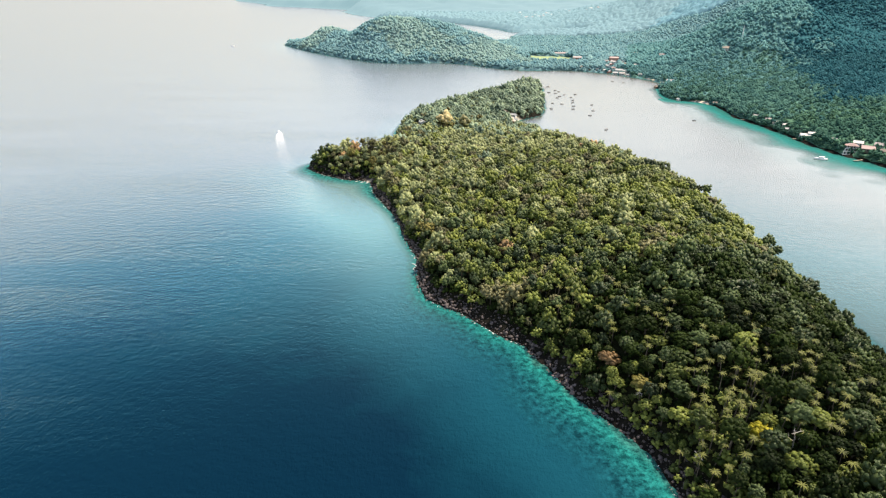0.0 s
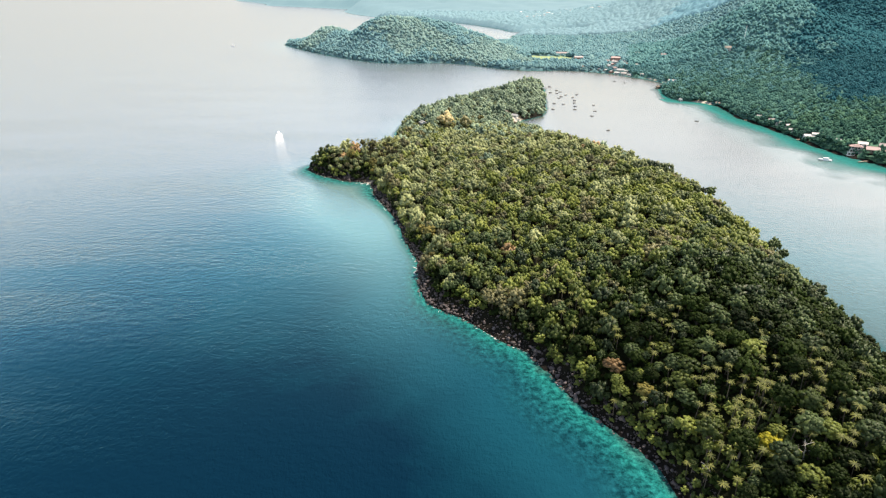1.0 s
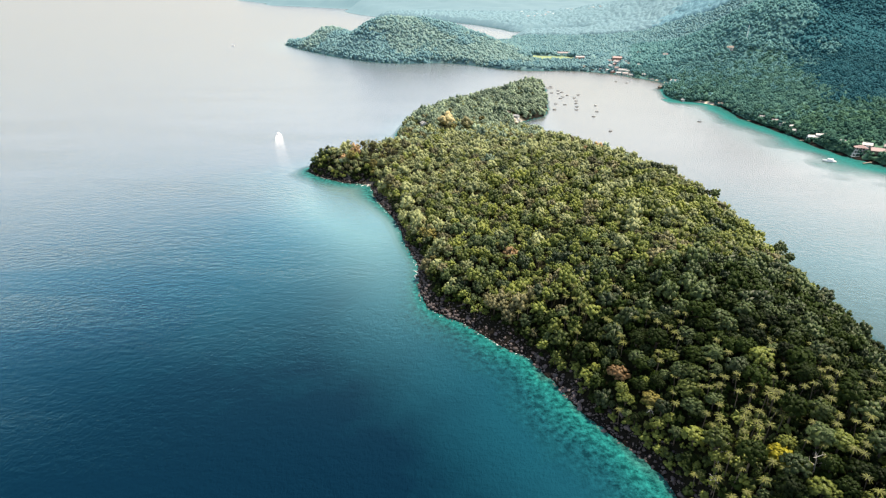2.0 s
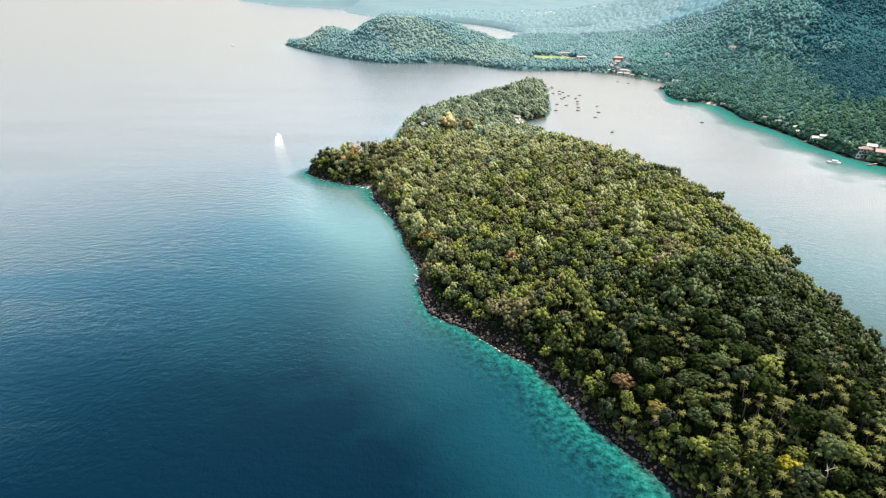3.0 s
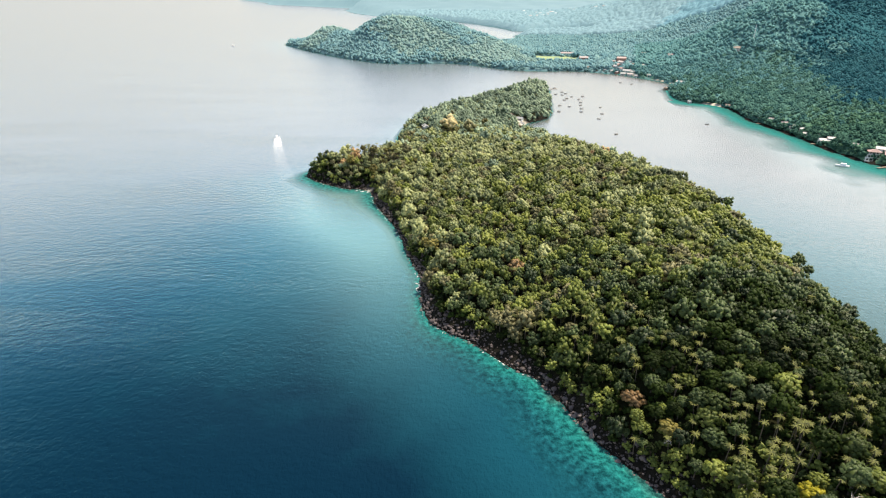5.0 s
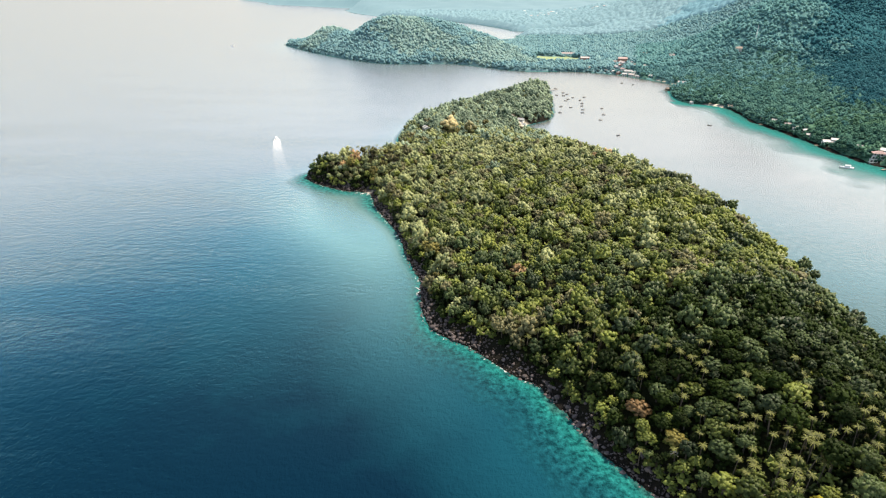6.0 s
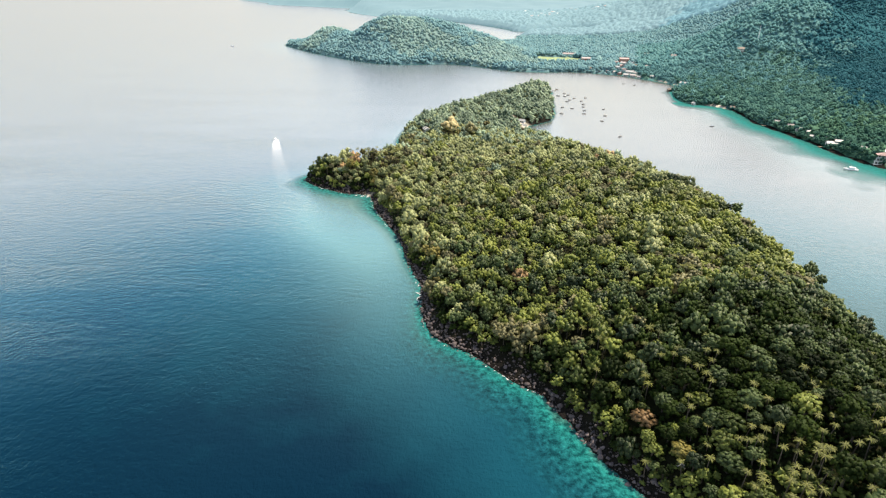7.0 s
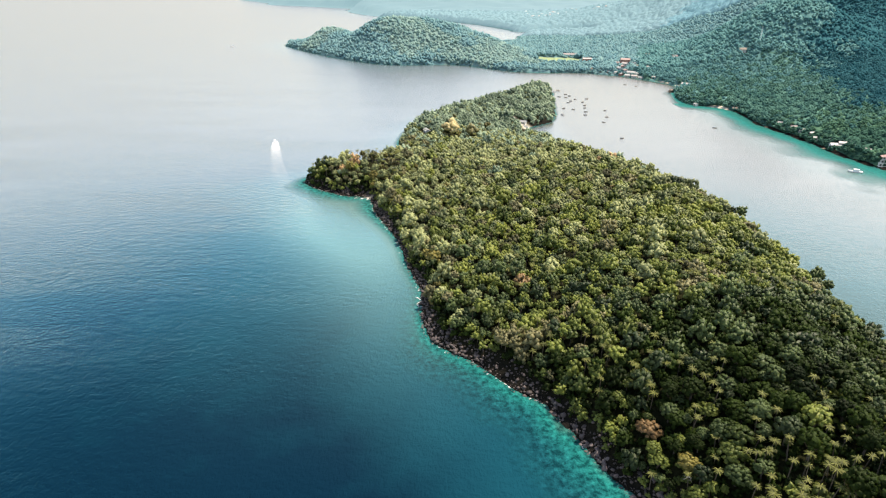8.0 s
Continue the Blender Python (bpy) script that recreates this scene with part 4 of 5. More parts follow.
    for mask, shapes in sets:
        who = np.nonzero(mask)[0]
        place = np.stack([x[who], y[who], z[who] + tall[who] - 0.95 * rad[who]], 1)
        v, f, own, looks = stamp(shapes, r.integers(0, len(shapes), len(who)), place, turn[who], rad[who], squash[who])
        all_looks.append(looks)
        vs.append(v)
        fs.append(f + nv)
        mi.append(kind[who][own])
        nv += len(v)
    who = np.nonzero(rest & palm)[0]
    place = np.stack([x[who], y[who], z[who] + tall[who]], 1)
    v, f, own, looks = stamp(PALM_CROWNS, r.integers(0, 4, len(who)), place, turn[who], np.full(len(who), 1.0), squash[who])
    all_looks.append(looks)
    vs.append(v)
    fs.append(f + nv)
    mi.append(np.full(len(f), 9))
    nv += len(v)
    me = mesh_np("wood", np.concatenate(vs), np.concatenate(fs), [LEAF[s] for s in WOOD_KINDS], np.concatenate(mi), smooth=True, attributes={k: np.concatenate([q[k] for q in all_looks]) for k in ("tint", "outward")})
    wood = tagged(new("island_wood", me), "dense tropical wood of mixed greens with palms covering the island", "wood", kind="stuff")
    # their trunks
    who = np.nonzero(rest & (y < 620) & (x < 0.35 * (600 - y) + 60))[0]
    post = tube([(0, 0, -0.05), (0.01, 0, 0.5), (0, 0.01, 1)], [1, 0.8, 0.6], 4)
    tv, tf, *_ = stamp([post], np.zeros(len(who), int), np.stack([x[who], y[who], z[who]], 1), turn[who], np.full(len(who), 0.2), (tall[who] - np.where(palm[who], 0, 0.9 * rad[who])) / 0.2)
    tagged(new("island_trunks", mesh_np("trunks", tv, tf, [BARK], smooth=True)), "brown trunks standing close under the wood", "trunks", kind="stuff")


build_island_trees()

VILLAGE = [
    (282, 1458, 20), (302, 1364, 13), (292, 1265, 9), (304, 1249, 5), (371, 1318, 13), (362, 1289, 8), (342, 1257, 8), (357, 1219, 11), (346, 1207, 7),
    (357, 1197, 8), (338, 1221, 6), (349, 1232, 6), (366, 1208, 6), (352, 1266, 7), (330, 1232, 5), (378, 1262, 7), (383, 1292, 6), (352, 1306, 7), (364, 1184, 5), (318, 1242, 5), (424, 818, 5), (440, 745, 5), (436, 730, 4), (446, 716, 4), (444, 1402, 10), (402, 1255, 8), (469, 1298, 11), (497, 1300, 6), (453, 1185, 5), (386, 1174, 6), (418, 1093, 12),
    (548, 1177, 13), (375, 939, 5), (420, 906, 6), (430, 800, 5), (435, 777, 6), (437, 761, 7), (441, 698, 9), (446, 696, 6), (455, 695, 5), (453, 683,
    5), (456, 668, 5), (455, 633, 10), (466, 641, 7), (467, 625, 9), (482, 630, 6), (476, 612, 6),
]


def canopy(x, y, size, seed):
    """The top of a closed wood: rounded crowns on a jittered lattice. Gives the height in crowns, a value and the place of the crown on top."""
    top, tone, px, py = np.full(x.shape, -9.0), np.zeros(x.shape), x.copy(), y.copy()
    ix, iy = np.floor(x / size), np.floor(y / size)
    for du in (-1, 0, 1):
        for dv in (-1, 0, 1):
            jx, jy = ix + du, iy + dv
            h = [np.modf(np.abs(np.sin(jx * a + jy * b + seed) * 43758.5453))[0] for a, b in ((12.9898, 78.233), (39.346, 11.135), (73.156, 52.235), (27.614, 63.947))]
            cx, cy = (jx + 0.1 + 0.8 * h[0]) * size, (jy + 0.1 + 0.8 * h[1]) * size
            rad = size * (0.55 + 0.5 * h[2])
            z = 0.55 * h[3] + 0.62 * (rad / size) * (1 - 1.15 * ((x - cx) ** 2 + (y - cy) ** 2) / rad**2)
            on = z > top
            top, tone, px, py = np.where(on, z, top), np.where(on, h[2] * 0.5 + h[3] * 0.5, tone), np.where(on, cx, px), np.where(on, cy, py)
    return np.maximum(top, -0.7), tone, px, py


def coast_tone(px, py, name):
    """Which leaf tone goes where on the opposite coast: greens by the water, blue-green for shade under the high hills,
    paler haze tones inland.
    """
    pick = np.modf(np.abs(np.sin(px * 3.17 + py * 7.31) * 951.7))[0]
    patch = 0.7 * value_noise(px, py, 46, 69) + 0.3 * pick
    # paler tones step by step inland, haze by distance
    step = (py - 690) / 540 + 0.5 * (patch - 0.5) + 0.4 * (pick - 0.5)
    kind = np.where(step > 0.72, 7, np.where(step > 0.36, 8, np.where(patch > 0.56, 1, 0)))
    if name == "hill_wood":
        # sunlit patches of the headland, given the lit leaf tone
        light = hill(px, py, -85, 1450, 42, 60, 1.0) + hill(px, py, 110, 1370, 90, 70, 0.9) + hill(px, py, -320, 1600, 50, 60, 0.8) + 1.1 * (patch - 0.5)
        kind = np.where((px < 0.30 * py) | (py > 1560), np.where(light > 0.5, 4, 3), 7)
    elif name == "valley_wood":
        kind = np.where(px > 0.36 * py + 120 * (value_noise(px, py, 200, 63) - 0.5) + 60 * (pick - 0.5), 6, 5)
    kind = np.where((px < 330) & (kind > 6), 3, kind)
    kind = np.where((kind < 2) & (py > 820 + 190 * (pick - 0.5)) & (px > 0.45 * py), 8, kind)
    # cloud shade over the high slopes, laid in as the shaded leaf tone
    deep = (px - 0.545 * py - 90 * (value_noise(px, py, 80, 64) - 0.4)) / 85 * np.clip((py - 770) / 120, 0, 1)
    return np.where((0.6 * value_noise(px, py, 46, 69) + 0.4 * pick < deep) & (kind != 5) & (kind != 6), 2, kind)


def build_mainland_trees():
    r = np.random.default_rng(51)
    mats = [LEAF[k] for k in ("coast", "coast_light", "coast_shaded", "head", "head_lit", "valley", "upland", "slope", "coast_mid")]
    for name, label, near, far, ratio, pitch, size, shapes in (
        ("coast_wood", "dense wood over the hills of the opposite coast", 590, 1300, 1.0034, 0.12, 6.6, COAST_CROWNS),
        ("hill_wood", "dense hazy wood over the headland and the slopes behind the village", 1280, 1900, 1.0034, 0.11, 7.5, HILL_CROWNS),
        ("valley_wood", "hazy wood over the valley and hills further inland", 1860, 2800, 1.0032, 0.07, 10.5, None),
    ):
        # rows and columns of the closed canopy fan out with the distance
        az = np.arange(-17.5, 39.0, pitch)
        dist = near * ratio ** np.arange(int(math.log(far / near) / math.log(ratio)) + 2)
        A, D = np.meshgrid(np.radians(az), dist)
        x, y = (D * np.sin(A)).ravel(), (D * np.cos(A)).ravel()
        z, _, dm = height(x, y)
        keep = np.clip((dm + 1.0 - 1.4 * (y < 900)) / 3.0, 0, 1)
        view_gap = np.zeros(len(x))
        for hx, hy, hr in VILLAGE:
            gap = np.hypot(x - hx, y - hy)
            keep = np.minimum(keep, np.clip((gap - (0.7 if hy > 1000 else 0.5) * hr) / (4.0 if hy > 1000 else 1.6), 0, 1))
            # trees lowered from each house towards the camera, so it shows in the view
            out = math.hypot(hx, hy)
            u = np.clip(((x - hx) * hx + (y - hy) * hy) / -out, 0, 24 if hy > 1000 else 9)
            view_gap = np.maximum(view_gap, np.exp(-((np.hypot(x - hx + u * hx / out, y - hy + u * hy / out) / ((0.8 if hy > 1000 else 0.55) * hr + 1)) ** 4)))
        # trees lowered between the field and the water, to open the camera's view
        view_gap = np.maximum(view_gap, 0.8 * np.exp(-(((x - 240) / 75) ** 4 + ((y - 1300) / 44) ** 4)))
        for cx, cy, cw, cl in (FIELD, CLEARING):
            keep = np.minimum(keep, np.clip(1.8 - 2.4 * np.exp(-(((x - cx) / cw) ** 4 + ((y - cy) / cl) ** 4)), 0, 1))
        for bx, by, br, _ in BEACHES:
            keep = np.where(((x - bx) ** 2 + (y - by) ** 2 < (1.1 * br) ** 2), np.minimum(keep, np.clip((dm - 7) / 5, 0, 1)), keep)
        big, tone, px, py = canopy(x, y, size, 3.1)
        small, *_ = canopy(x, y, 0.38 * size, 8.7)
        stand = 3.5 + 0.45 * size * value_noise(px, py, 26, 65)
        lumps = 0.95 * big + 0.25 * small if name == "valley_wood" else 0.12 * big + 0.2 * small - (0.06 if name == "hill_wood" else 0.16)
        tall = np.minimum((stand + size * lumps) * (1 - 0.85 * view_gap), 0.45 * dm + 0.6)
        keep = keep * np.clip((D.ravel() - near) / 8.0, 0, 1)
        zc = z + keep * np.maximum(tall, 0.5) - 1.2 * (1 - keep)
        n, m = len(az), len(dist)
        i = (np.arange(m - 1)[:, None] * n + np.arange(n - 1)[None]).ravel()
        quads = np.stack([i, i + 1, i + n + 1, i + n], 1)
        quads = quads[keep[quads].max(1) > 0.02]
        used = np.unique(quads)
        back = np.zeros(len(x), np.int64)
        back[used] = np.arange(len(used))
        q, own = back[quads], quads[:, 0]
        kind = coast_tone(px[own], py[own], name)
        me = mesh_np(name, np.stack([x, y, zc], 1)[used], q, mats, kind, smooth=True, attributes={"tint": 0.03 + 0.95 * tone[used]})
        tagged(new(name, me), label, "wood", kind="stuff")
        if not shapes:
            continue
        # a crown on each of its trees
        free = (keep > 0.25) & (D.ravel() < far)
        _, first = np.unique(np.round(np.stack([px, py], 1)[free], 2), axis=0, return_index=True)
        k = np.nonzero(free)[0][first]
        tx, ty, low = px[k], py[k], view_gap[k]
        tz, _, td = height(tx, ty)
        ok = td > 0.4
        tx, ty, tz, td, low, tall, tone = tx[ok], ty[ok], tz[ok], td[ok], low[ok], tall[k][ok], tone[k][ok]
        rad = size * (0.42 + 0.55 * r.uniform(0, 1, len(tx)) ** 1.7) * (1 - 0.3 * low)
        if name == "hill_wood":
            rad = 1.22 * rad
        top = (3.5 + 0.45 * size * value_noise(tx, ty, 26, 65) + size * (0.35 + 0.4 * tone)) * (1 - 0.55 * low)
        top = np.minimum(top, 0.9 * td + 4.4)
        tz = tz + top - 0.75 * rad
        if name == "coast_wood":
            # low trees and bushes hanging over the rocks at the water
            bx, by = scatter(2.9, 360, 560, 590, 1010, 71)
            bz, _, bd = height(bx, by)
            ok = (bd > 0.9) & (bd < 13) & clear_of(bx, by, [(hx - 2.5, hy - 3, 0.9 * hr) for hx, hy, hr in VILLAGE] + [(hx, hy, 1.05 * hr) for hx, hy, hr, _ in BEACHES])
            bx, by, bz, bd = bx[ok], by[ok], bz[ok], bd[ok]
            small = r.uniform(1.5, 3.1, len(bx))
            tx, ty, rad = np.r_[tx, bx], np.r_[ty, by], np.r_[rad, small]
            tz = np.r_[tz, bz + np.minimum(0.45 * bd + 0.6, 5.0) + r.uniform(-0.2, 0.5, len(bx)) * small]
        v, f, whose, looks = stamp(shapes, r.integers(0, len(shapes), len(tx)), np.stack([tx, ty, tz], 1), r.uniform(0, 6.28, len(tx)), rad, r.uniform(0.9, 1.25, len(tx)))
        me = mesh_np("crowns", v, f, mats, coast_tone(tx, ty, name)[whose], smooth=True, attributes=looks)
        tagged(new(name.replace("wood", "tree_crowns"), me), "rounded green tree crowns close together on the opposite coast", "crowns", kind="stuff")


build_mainland_trees()


def build_far_mountains():
    """The distant coast behind the bay, too far off to shift: a plain backdrop of wooded slopes that glows in place of
    haze.
    """
    m, nt, b = mat("glowing_haze_slopes")
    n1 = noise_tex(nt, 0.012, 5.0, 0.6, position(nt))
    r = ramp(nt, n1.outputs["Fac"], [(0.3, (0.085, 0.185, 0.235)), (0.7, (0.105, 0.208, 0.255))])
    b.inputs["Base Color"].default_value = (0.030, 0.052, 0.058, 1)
    # slopes give off the pale blue of haze themselves, nearly black underneath
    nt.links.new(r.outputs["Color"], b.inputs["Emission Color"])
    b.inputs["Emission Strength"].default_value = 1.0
    b.inputs["Roughness"].default_value = 0.9
    gx, gy = np.arange(-1400, 3300, 24.0), np.arange(2620, 4790, 24.0)
    X, Y = np.meshgrid(gx, gy)
    z, _, dm = height(X.ravel(), Y.ravel())
    z = np.where(dm > 0, z * np.clip(dm / 60, 0, 1) + 10 * rise(dm, 60) + 7 * value_noise(X.ravel(), Y.ravel(), 60, 71) * rise(dm, 90), -3.0)
    z = np.where(dm > 0, z * np.clip((Y.ravel() - 2620) / 160, 0, 1) - 2, z)
    n = len(gx)
    i = (np.arange(len(gy) - 1)[:, None] * n + np.arange(n - 1)[None]).ravel()
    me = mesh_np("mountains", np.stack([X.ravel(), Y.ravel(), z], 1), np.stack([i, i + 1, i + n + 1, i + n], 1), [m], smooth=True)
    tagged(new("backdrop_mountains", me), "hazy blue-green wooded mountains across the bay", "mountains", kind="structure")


build_far_mountains()


# ---- shore: boulders, foam, dead wood ----
def boulder_shape(r, ball=ICO2):
    """An angular boulder: a ball cut by a few planes, roughened, about one metre across."""
    v = ball[0] * 0.62
    for _ in range(9):
        n = r.normal(size=3)
        n /= np.linalg.norm(n)
        over = v @ n - r.uniform(0.3, 0.5)
        v = v - np.maximum(over, 0)[:, None] * n
    v = v + r.normal(size=v.shape) * 0.014
    return v * (r.uniform(0.85, 1.3), r.uniform(0.8, 1.1), r.uniform(0.6, 0.85)), ball[1]


def along(outline, every, r, reach):
    """Places strewn along a shore, reach metres inland (minus: out to sea)."""
    a, b = outline, np.roll(outline, -1, 0)
    out = []
    for (ax, ay), (bx, by) in zip(a, b):
        size = math.hypot(bx - ax, by - ay)
        for _ in range(int(size / every + r.uniform(0, 1))):
            t, k = r.uniform(0, 1), r.uniform(*reach)
            nx, ny = (by - ay) / size, -(bx - ax) / size
            out.append((ax + (bx - ax) * t + nx * k, ay + (by - ay) * t + ny * k))
    return np.array(out)


def build_boulders():
    r = np.random.default_rng(81)
    p = np.concatenate([along(ISLAND, 0.2, r, (-1.8, 4.5)), along(ISLAND, 0.3, r, (2.5, 9.0))])
    x, y = p[:, 0], p[:, 1]
    z, di, _ = height(x, y)
    seen = (y > 140) & (y < 620) & (x < 0.35 * (600 - y) + 30) & (di > -9)
    cluster = value_noise(x, y, 14, 83)
    seen &= r.uniform(0, 1, len(x)) < 0.35 + 0.9 * cluster
    x, y, z = x[seen], y[seen], z[seen]
    size = np.clip(r.lognormal(-0.22, 0.55, len(x)), 0.4, 2.6) * (1 + 0.25 * hill(x, y, -8, 320, 20, 26, 1.0))
    shapes = [boulder_shape(r) for _ in range(7)]
    meshes = [mesh_np("boulder", v, f, [ROCK]) for v, f in shapes]
    near = np.zeros(len(x), bool)
    near[np.argsort(np.hypot(x - 60, y - 240) - 25 * size)[:300]] = True
    for k in np.nonzero(near)[0]:
        ob = new("boulder", meshes[int(r.integers(0, 7))])
        ob.matrix_basis = pose(x[k], y[k], max(z[k], -0.35 * size[k]) + 0.1 * size[k], *(r.uniform(-12, 12, 2)), r.uniform(0, 360)) @ Matrix.Scale(size[k], 4)
        tagged(ob, "dark wet brown-grey boulder on the rocky shore", "boulder", "boulders along the shore")
    far = np.nonzero(~near)[0]
    place = np.stack([x[far], y[far], np.maximum(z[far], -0.35 * size[far]) + 0.1 * size[far]], 1)
    rubble = [boulder_shape(r, ICO1) for _ in range(7)]
    v, f, *_ = stamp(rubble, r.integers(0, 7, len(far)), place, r.uniform(0, 6.28, len(far)), size[far], np.ones(len(far)))
    tagged(new("shore_rocks", mesh_np("shore_rocks", v, f, [ROCK])), "dark boulders and rubble strewn along the waterline", "rocks", kind="stuff")


def build_foam():
    """Thin uneven patches of surf where swell meets the rocks."""
    r = np.random.default_rng(91)
    p = along(ISLAND, 2.4, r, (-2.0, 0.8))
    p = p[(p[:, 1] > 140) & (p[:, 1] < 620) & (p[:, 0] < 0.35 * (600 - p[:, 1]) + 30)]
    p = p[r.uniform(0, 1, len(p)) < value_noise(p[:, 0], p[:, 1], 30, 92) ** 1.5 * 1.2]
    spots = [(q[0], q[1], 0.25 + 1.0 * r.uniform(0, 1) ** 2) for q in p] + [(-18, 351, 2.4), (-17, 346, 1.6), (-19.5, 356, 1.5), (88, 201, 1.6), (85.5, 203, 1.5), (39, 270, 1.6), (35.5, 273, 1.8), (-71, 528, 2.6), (-76, 529.5, 2.2), (-82, 531, 1.6), (61, 236, 1.3)]
    vs, fs, n, thick = [], [], 0, []
    for fx, fy, size in spots:
        k = 18
        a = np.arange(k) * 2 * np.pi / k
        turn = r.uniform(0, 3.14)
        rr = size * (0.6 + 0.6 * r.uniform(0, 1, k))
        u, w = rr * np.cos(a) * 1.6, rr * np.sin(a) * 0.6
        ring = np.stack([fx + u * math.cos(turn) - w * math.sin(turn), fy + u * math.sin(turn) + w * math.cos(turn), np.full(k, 0.03)], 1)
        vs.append(np.r_[ring, [[fx, fy, 0.12]]])
        thick += [0.0] * k + [0.55]
        fs.append(np.stack([n + np.arange(k), n + (np.arange(k) + 1) % k, np.full(k, n + k)], 1))
        n += k + 1
    tagged(new("surf_foam", mesh_np("surf_foam", np.concatenate(vs), np.concatenate(fs), [WAKE_MAT], smooth=True, attributes={"foam": thick})), "small white patches of surf breaking on the rocks", "foam", kind="stuff")


def dead_tree(x, y, tall, lean, turn, label):
    z = float(height(np.array([x]), np.array([y]))[0][0])
    root = tagged(new("dead_tree"), label, "dead tree", "bare pale trees")
    root.matrix_basis = pose(x, y, z - 0.3, 0, lean, turn)
    v, f = tube([(0, 0, -0.5), (0.1, 0.05, tall * 0.35), (-0.05, 0.15, tall * 0.7), (0.1, 0.1, tall)], [0.3, 0.24, 0.17, 0.06], 7)
    trunk = new("trunk", mesh_np("trunk", v, f, [PALE_BARK], smooth=True))
    trunk.parent = root
    for k, h in enumerate((0.45, 0.58, 0.7, 0.8, 0.88)):
        a, size = k * 2.4 + turn, tall * (0.42 - 0.3 * (h - 0.4))
        w = np.array([math.cos(a), math.sin(a), 0.0])
        v, f = joined([tube([(0.0, 0.1, tall * h), w * size * 0.5 + (0, 0, tall * h + size * 0.35), w * size + (0, 0, tall * h + size * 0.55)], [0.13, 0.08, 0.03], 5),
                       tube([w * size * 0.5 + (0, 0, tall * h + size * 0.35), w * size * 0.6 + (0.4, -0.5, tall * h + size * 0.8)], [0.06, 0.02], 5)])
        new("branch", mesh_np("branch", v, f, [PALE_BARK], smooth=True)).parent = trunk


build_boulders()
build_foam()
dead_tree(103, 174, 9, 12, 40, "bare pale dead tree leaning over the shore")
dead_tree(101, 166, 6, 40, 190, "fallen pale dead tree on the shore rocks")
dead_tree(128, 159, 9, 5, 120, "bare white branching tree among palms")
dead_tree(90, 203, 6, 60, 200, "bleached dead tree fallen across the rocks")


# ---- buildings ----
def house(x, y, w, l, h, roof_h, turn, wall_m, roof_m, label, group, storeys=1, stilts=0.0):
    """A house of walls, a gabled roof with eaves, doors and windows, some on stilts by the water."""
    zs = height(np.array([x - w / 2, x, x + w / 2, x]), np.array([y, y - l / 2, y, y + l / 2]))[0]
    z = max(float(zs.min()), 0.0) + stilts
    root = tagged(new("house"), label, "house", group)
    root.matrix_basis = pose(x, y, z, 0, 0, turn)
    low = -1.0 - max(float(zs.max() - zs.min()), 0) if not stilts else 0.0
    part("wall", boxed((w, l, h - low), (0, 0, (h + low) / 2), 0.05), wall_m, root)
    bm = bmesh.new()
    e, t = 0.6, 0.18
    prof = [(-w / 2 - e, h - 0.25), (0, h + roof_h), (w / 2 + e, h - 0.25), (w / 2 + e, h - 0.25 + t), (0, h + roof_h + t), (-w / 2 - e, h - 0.25 + t)]
    a = [bm.verts.new((px, -l / 2 - e, pz)) for px, pz in prof]
    b = [bm.verts.new((px, l / 2 + e, pz)) for px, pz in prof]
    for k in range(6):
        bm.faces.new((a[k], a[(k + 1) % 6], b[(k + 1) % 6], b[k]))
    for ring, sgn in ((a, 1), (b, -1)):
        for q in ((0, 1, 4, 5), (1, 2, 3, 4)):
            bm.faces.new([ring[i] for i in (q if sgn > 0 else q[::-1])])
    bmesh.ops.recalc_face_normals(bm, faces=bm.faces)
    roof = part("roof", bm, roof_m, root)
    part("ridge_cap", boxed((0.5, l + 2 * e + 0.1, 0.14), (0, 0, h + roof_h + t), 0.04), roof_m, roof)
    bm = bmesh.new()
    for s in (-1, 1):
        v = [bm.verts.new(q) for q in ((-w / 2, s * (l / 2 - 0.04), h), (w / 2, s * (l / 2 - 0.04), h), (0, s * (l / 2 - 0.04), h + roof_h - 0.1))]
        u = [bm.verts.new((q.co.x, q.co.y - s * 0.15, q.co.z)) for q in v]
        bm.faces.new(v), bm.faces.new(u[::-1])
        for k in range(3):
            bm.faces.new((v[k], u[k], u[(k + 1) % 3], v[(k + 1) % 3]))
    bmesh.ops.recalc_face_normals(bm, faces=bm.faces)
    part("gable", bm, wall_m, root)
    for st in range(storeys):
        zz = (st + 0.58) * h / storeys
        for s in (-1, 1):
            for k in range(max(1, int(l / 4))):
                yy = (k + 0.5) * l / max(1, int(l / 4)) - l / 2
                part("window", boxed((0.12, 1.3, 1.1), (s * (w / 2 + 0.01), yy, zz), 0.02), DARK_GLASS, root)
            for k in range(max(1, int(w / 4))):
                xx = (k + 0.5) * w / max(1, int(w / 4)) - w / 2
                part("window", boxed((1.3, 0.12, 1.1), (xx, s * (l / 2 + 0.01), zz), 0.02), DARK_GLASS, root)
    part("door", boxed((0.14, 1.0, 2.05), (-w / 2 - 0.02, l * 0.12, 1.03), 0.02), WOOD, root)
    if stilts:
        for sx in (-1, 0, 1):
            for sy in (-1, 0, 1):
                v, f = tube([(sx * (w / 2 - 0.3), sy * (l / 2 - 0.3), -stilts - 2.5), (sx * (w / 2 - 0.3), sy * (l / 2 - 0.3), 0.1)], [0.14, 0.14])
                new("stilt", mesh_np("stilt", v, f, [WOOD], smooth=True)).parent = root
    return root


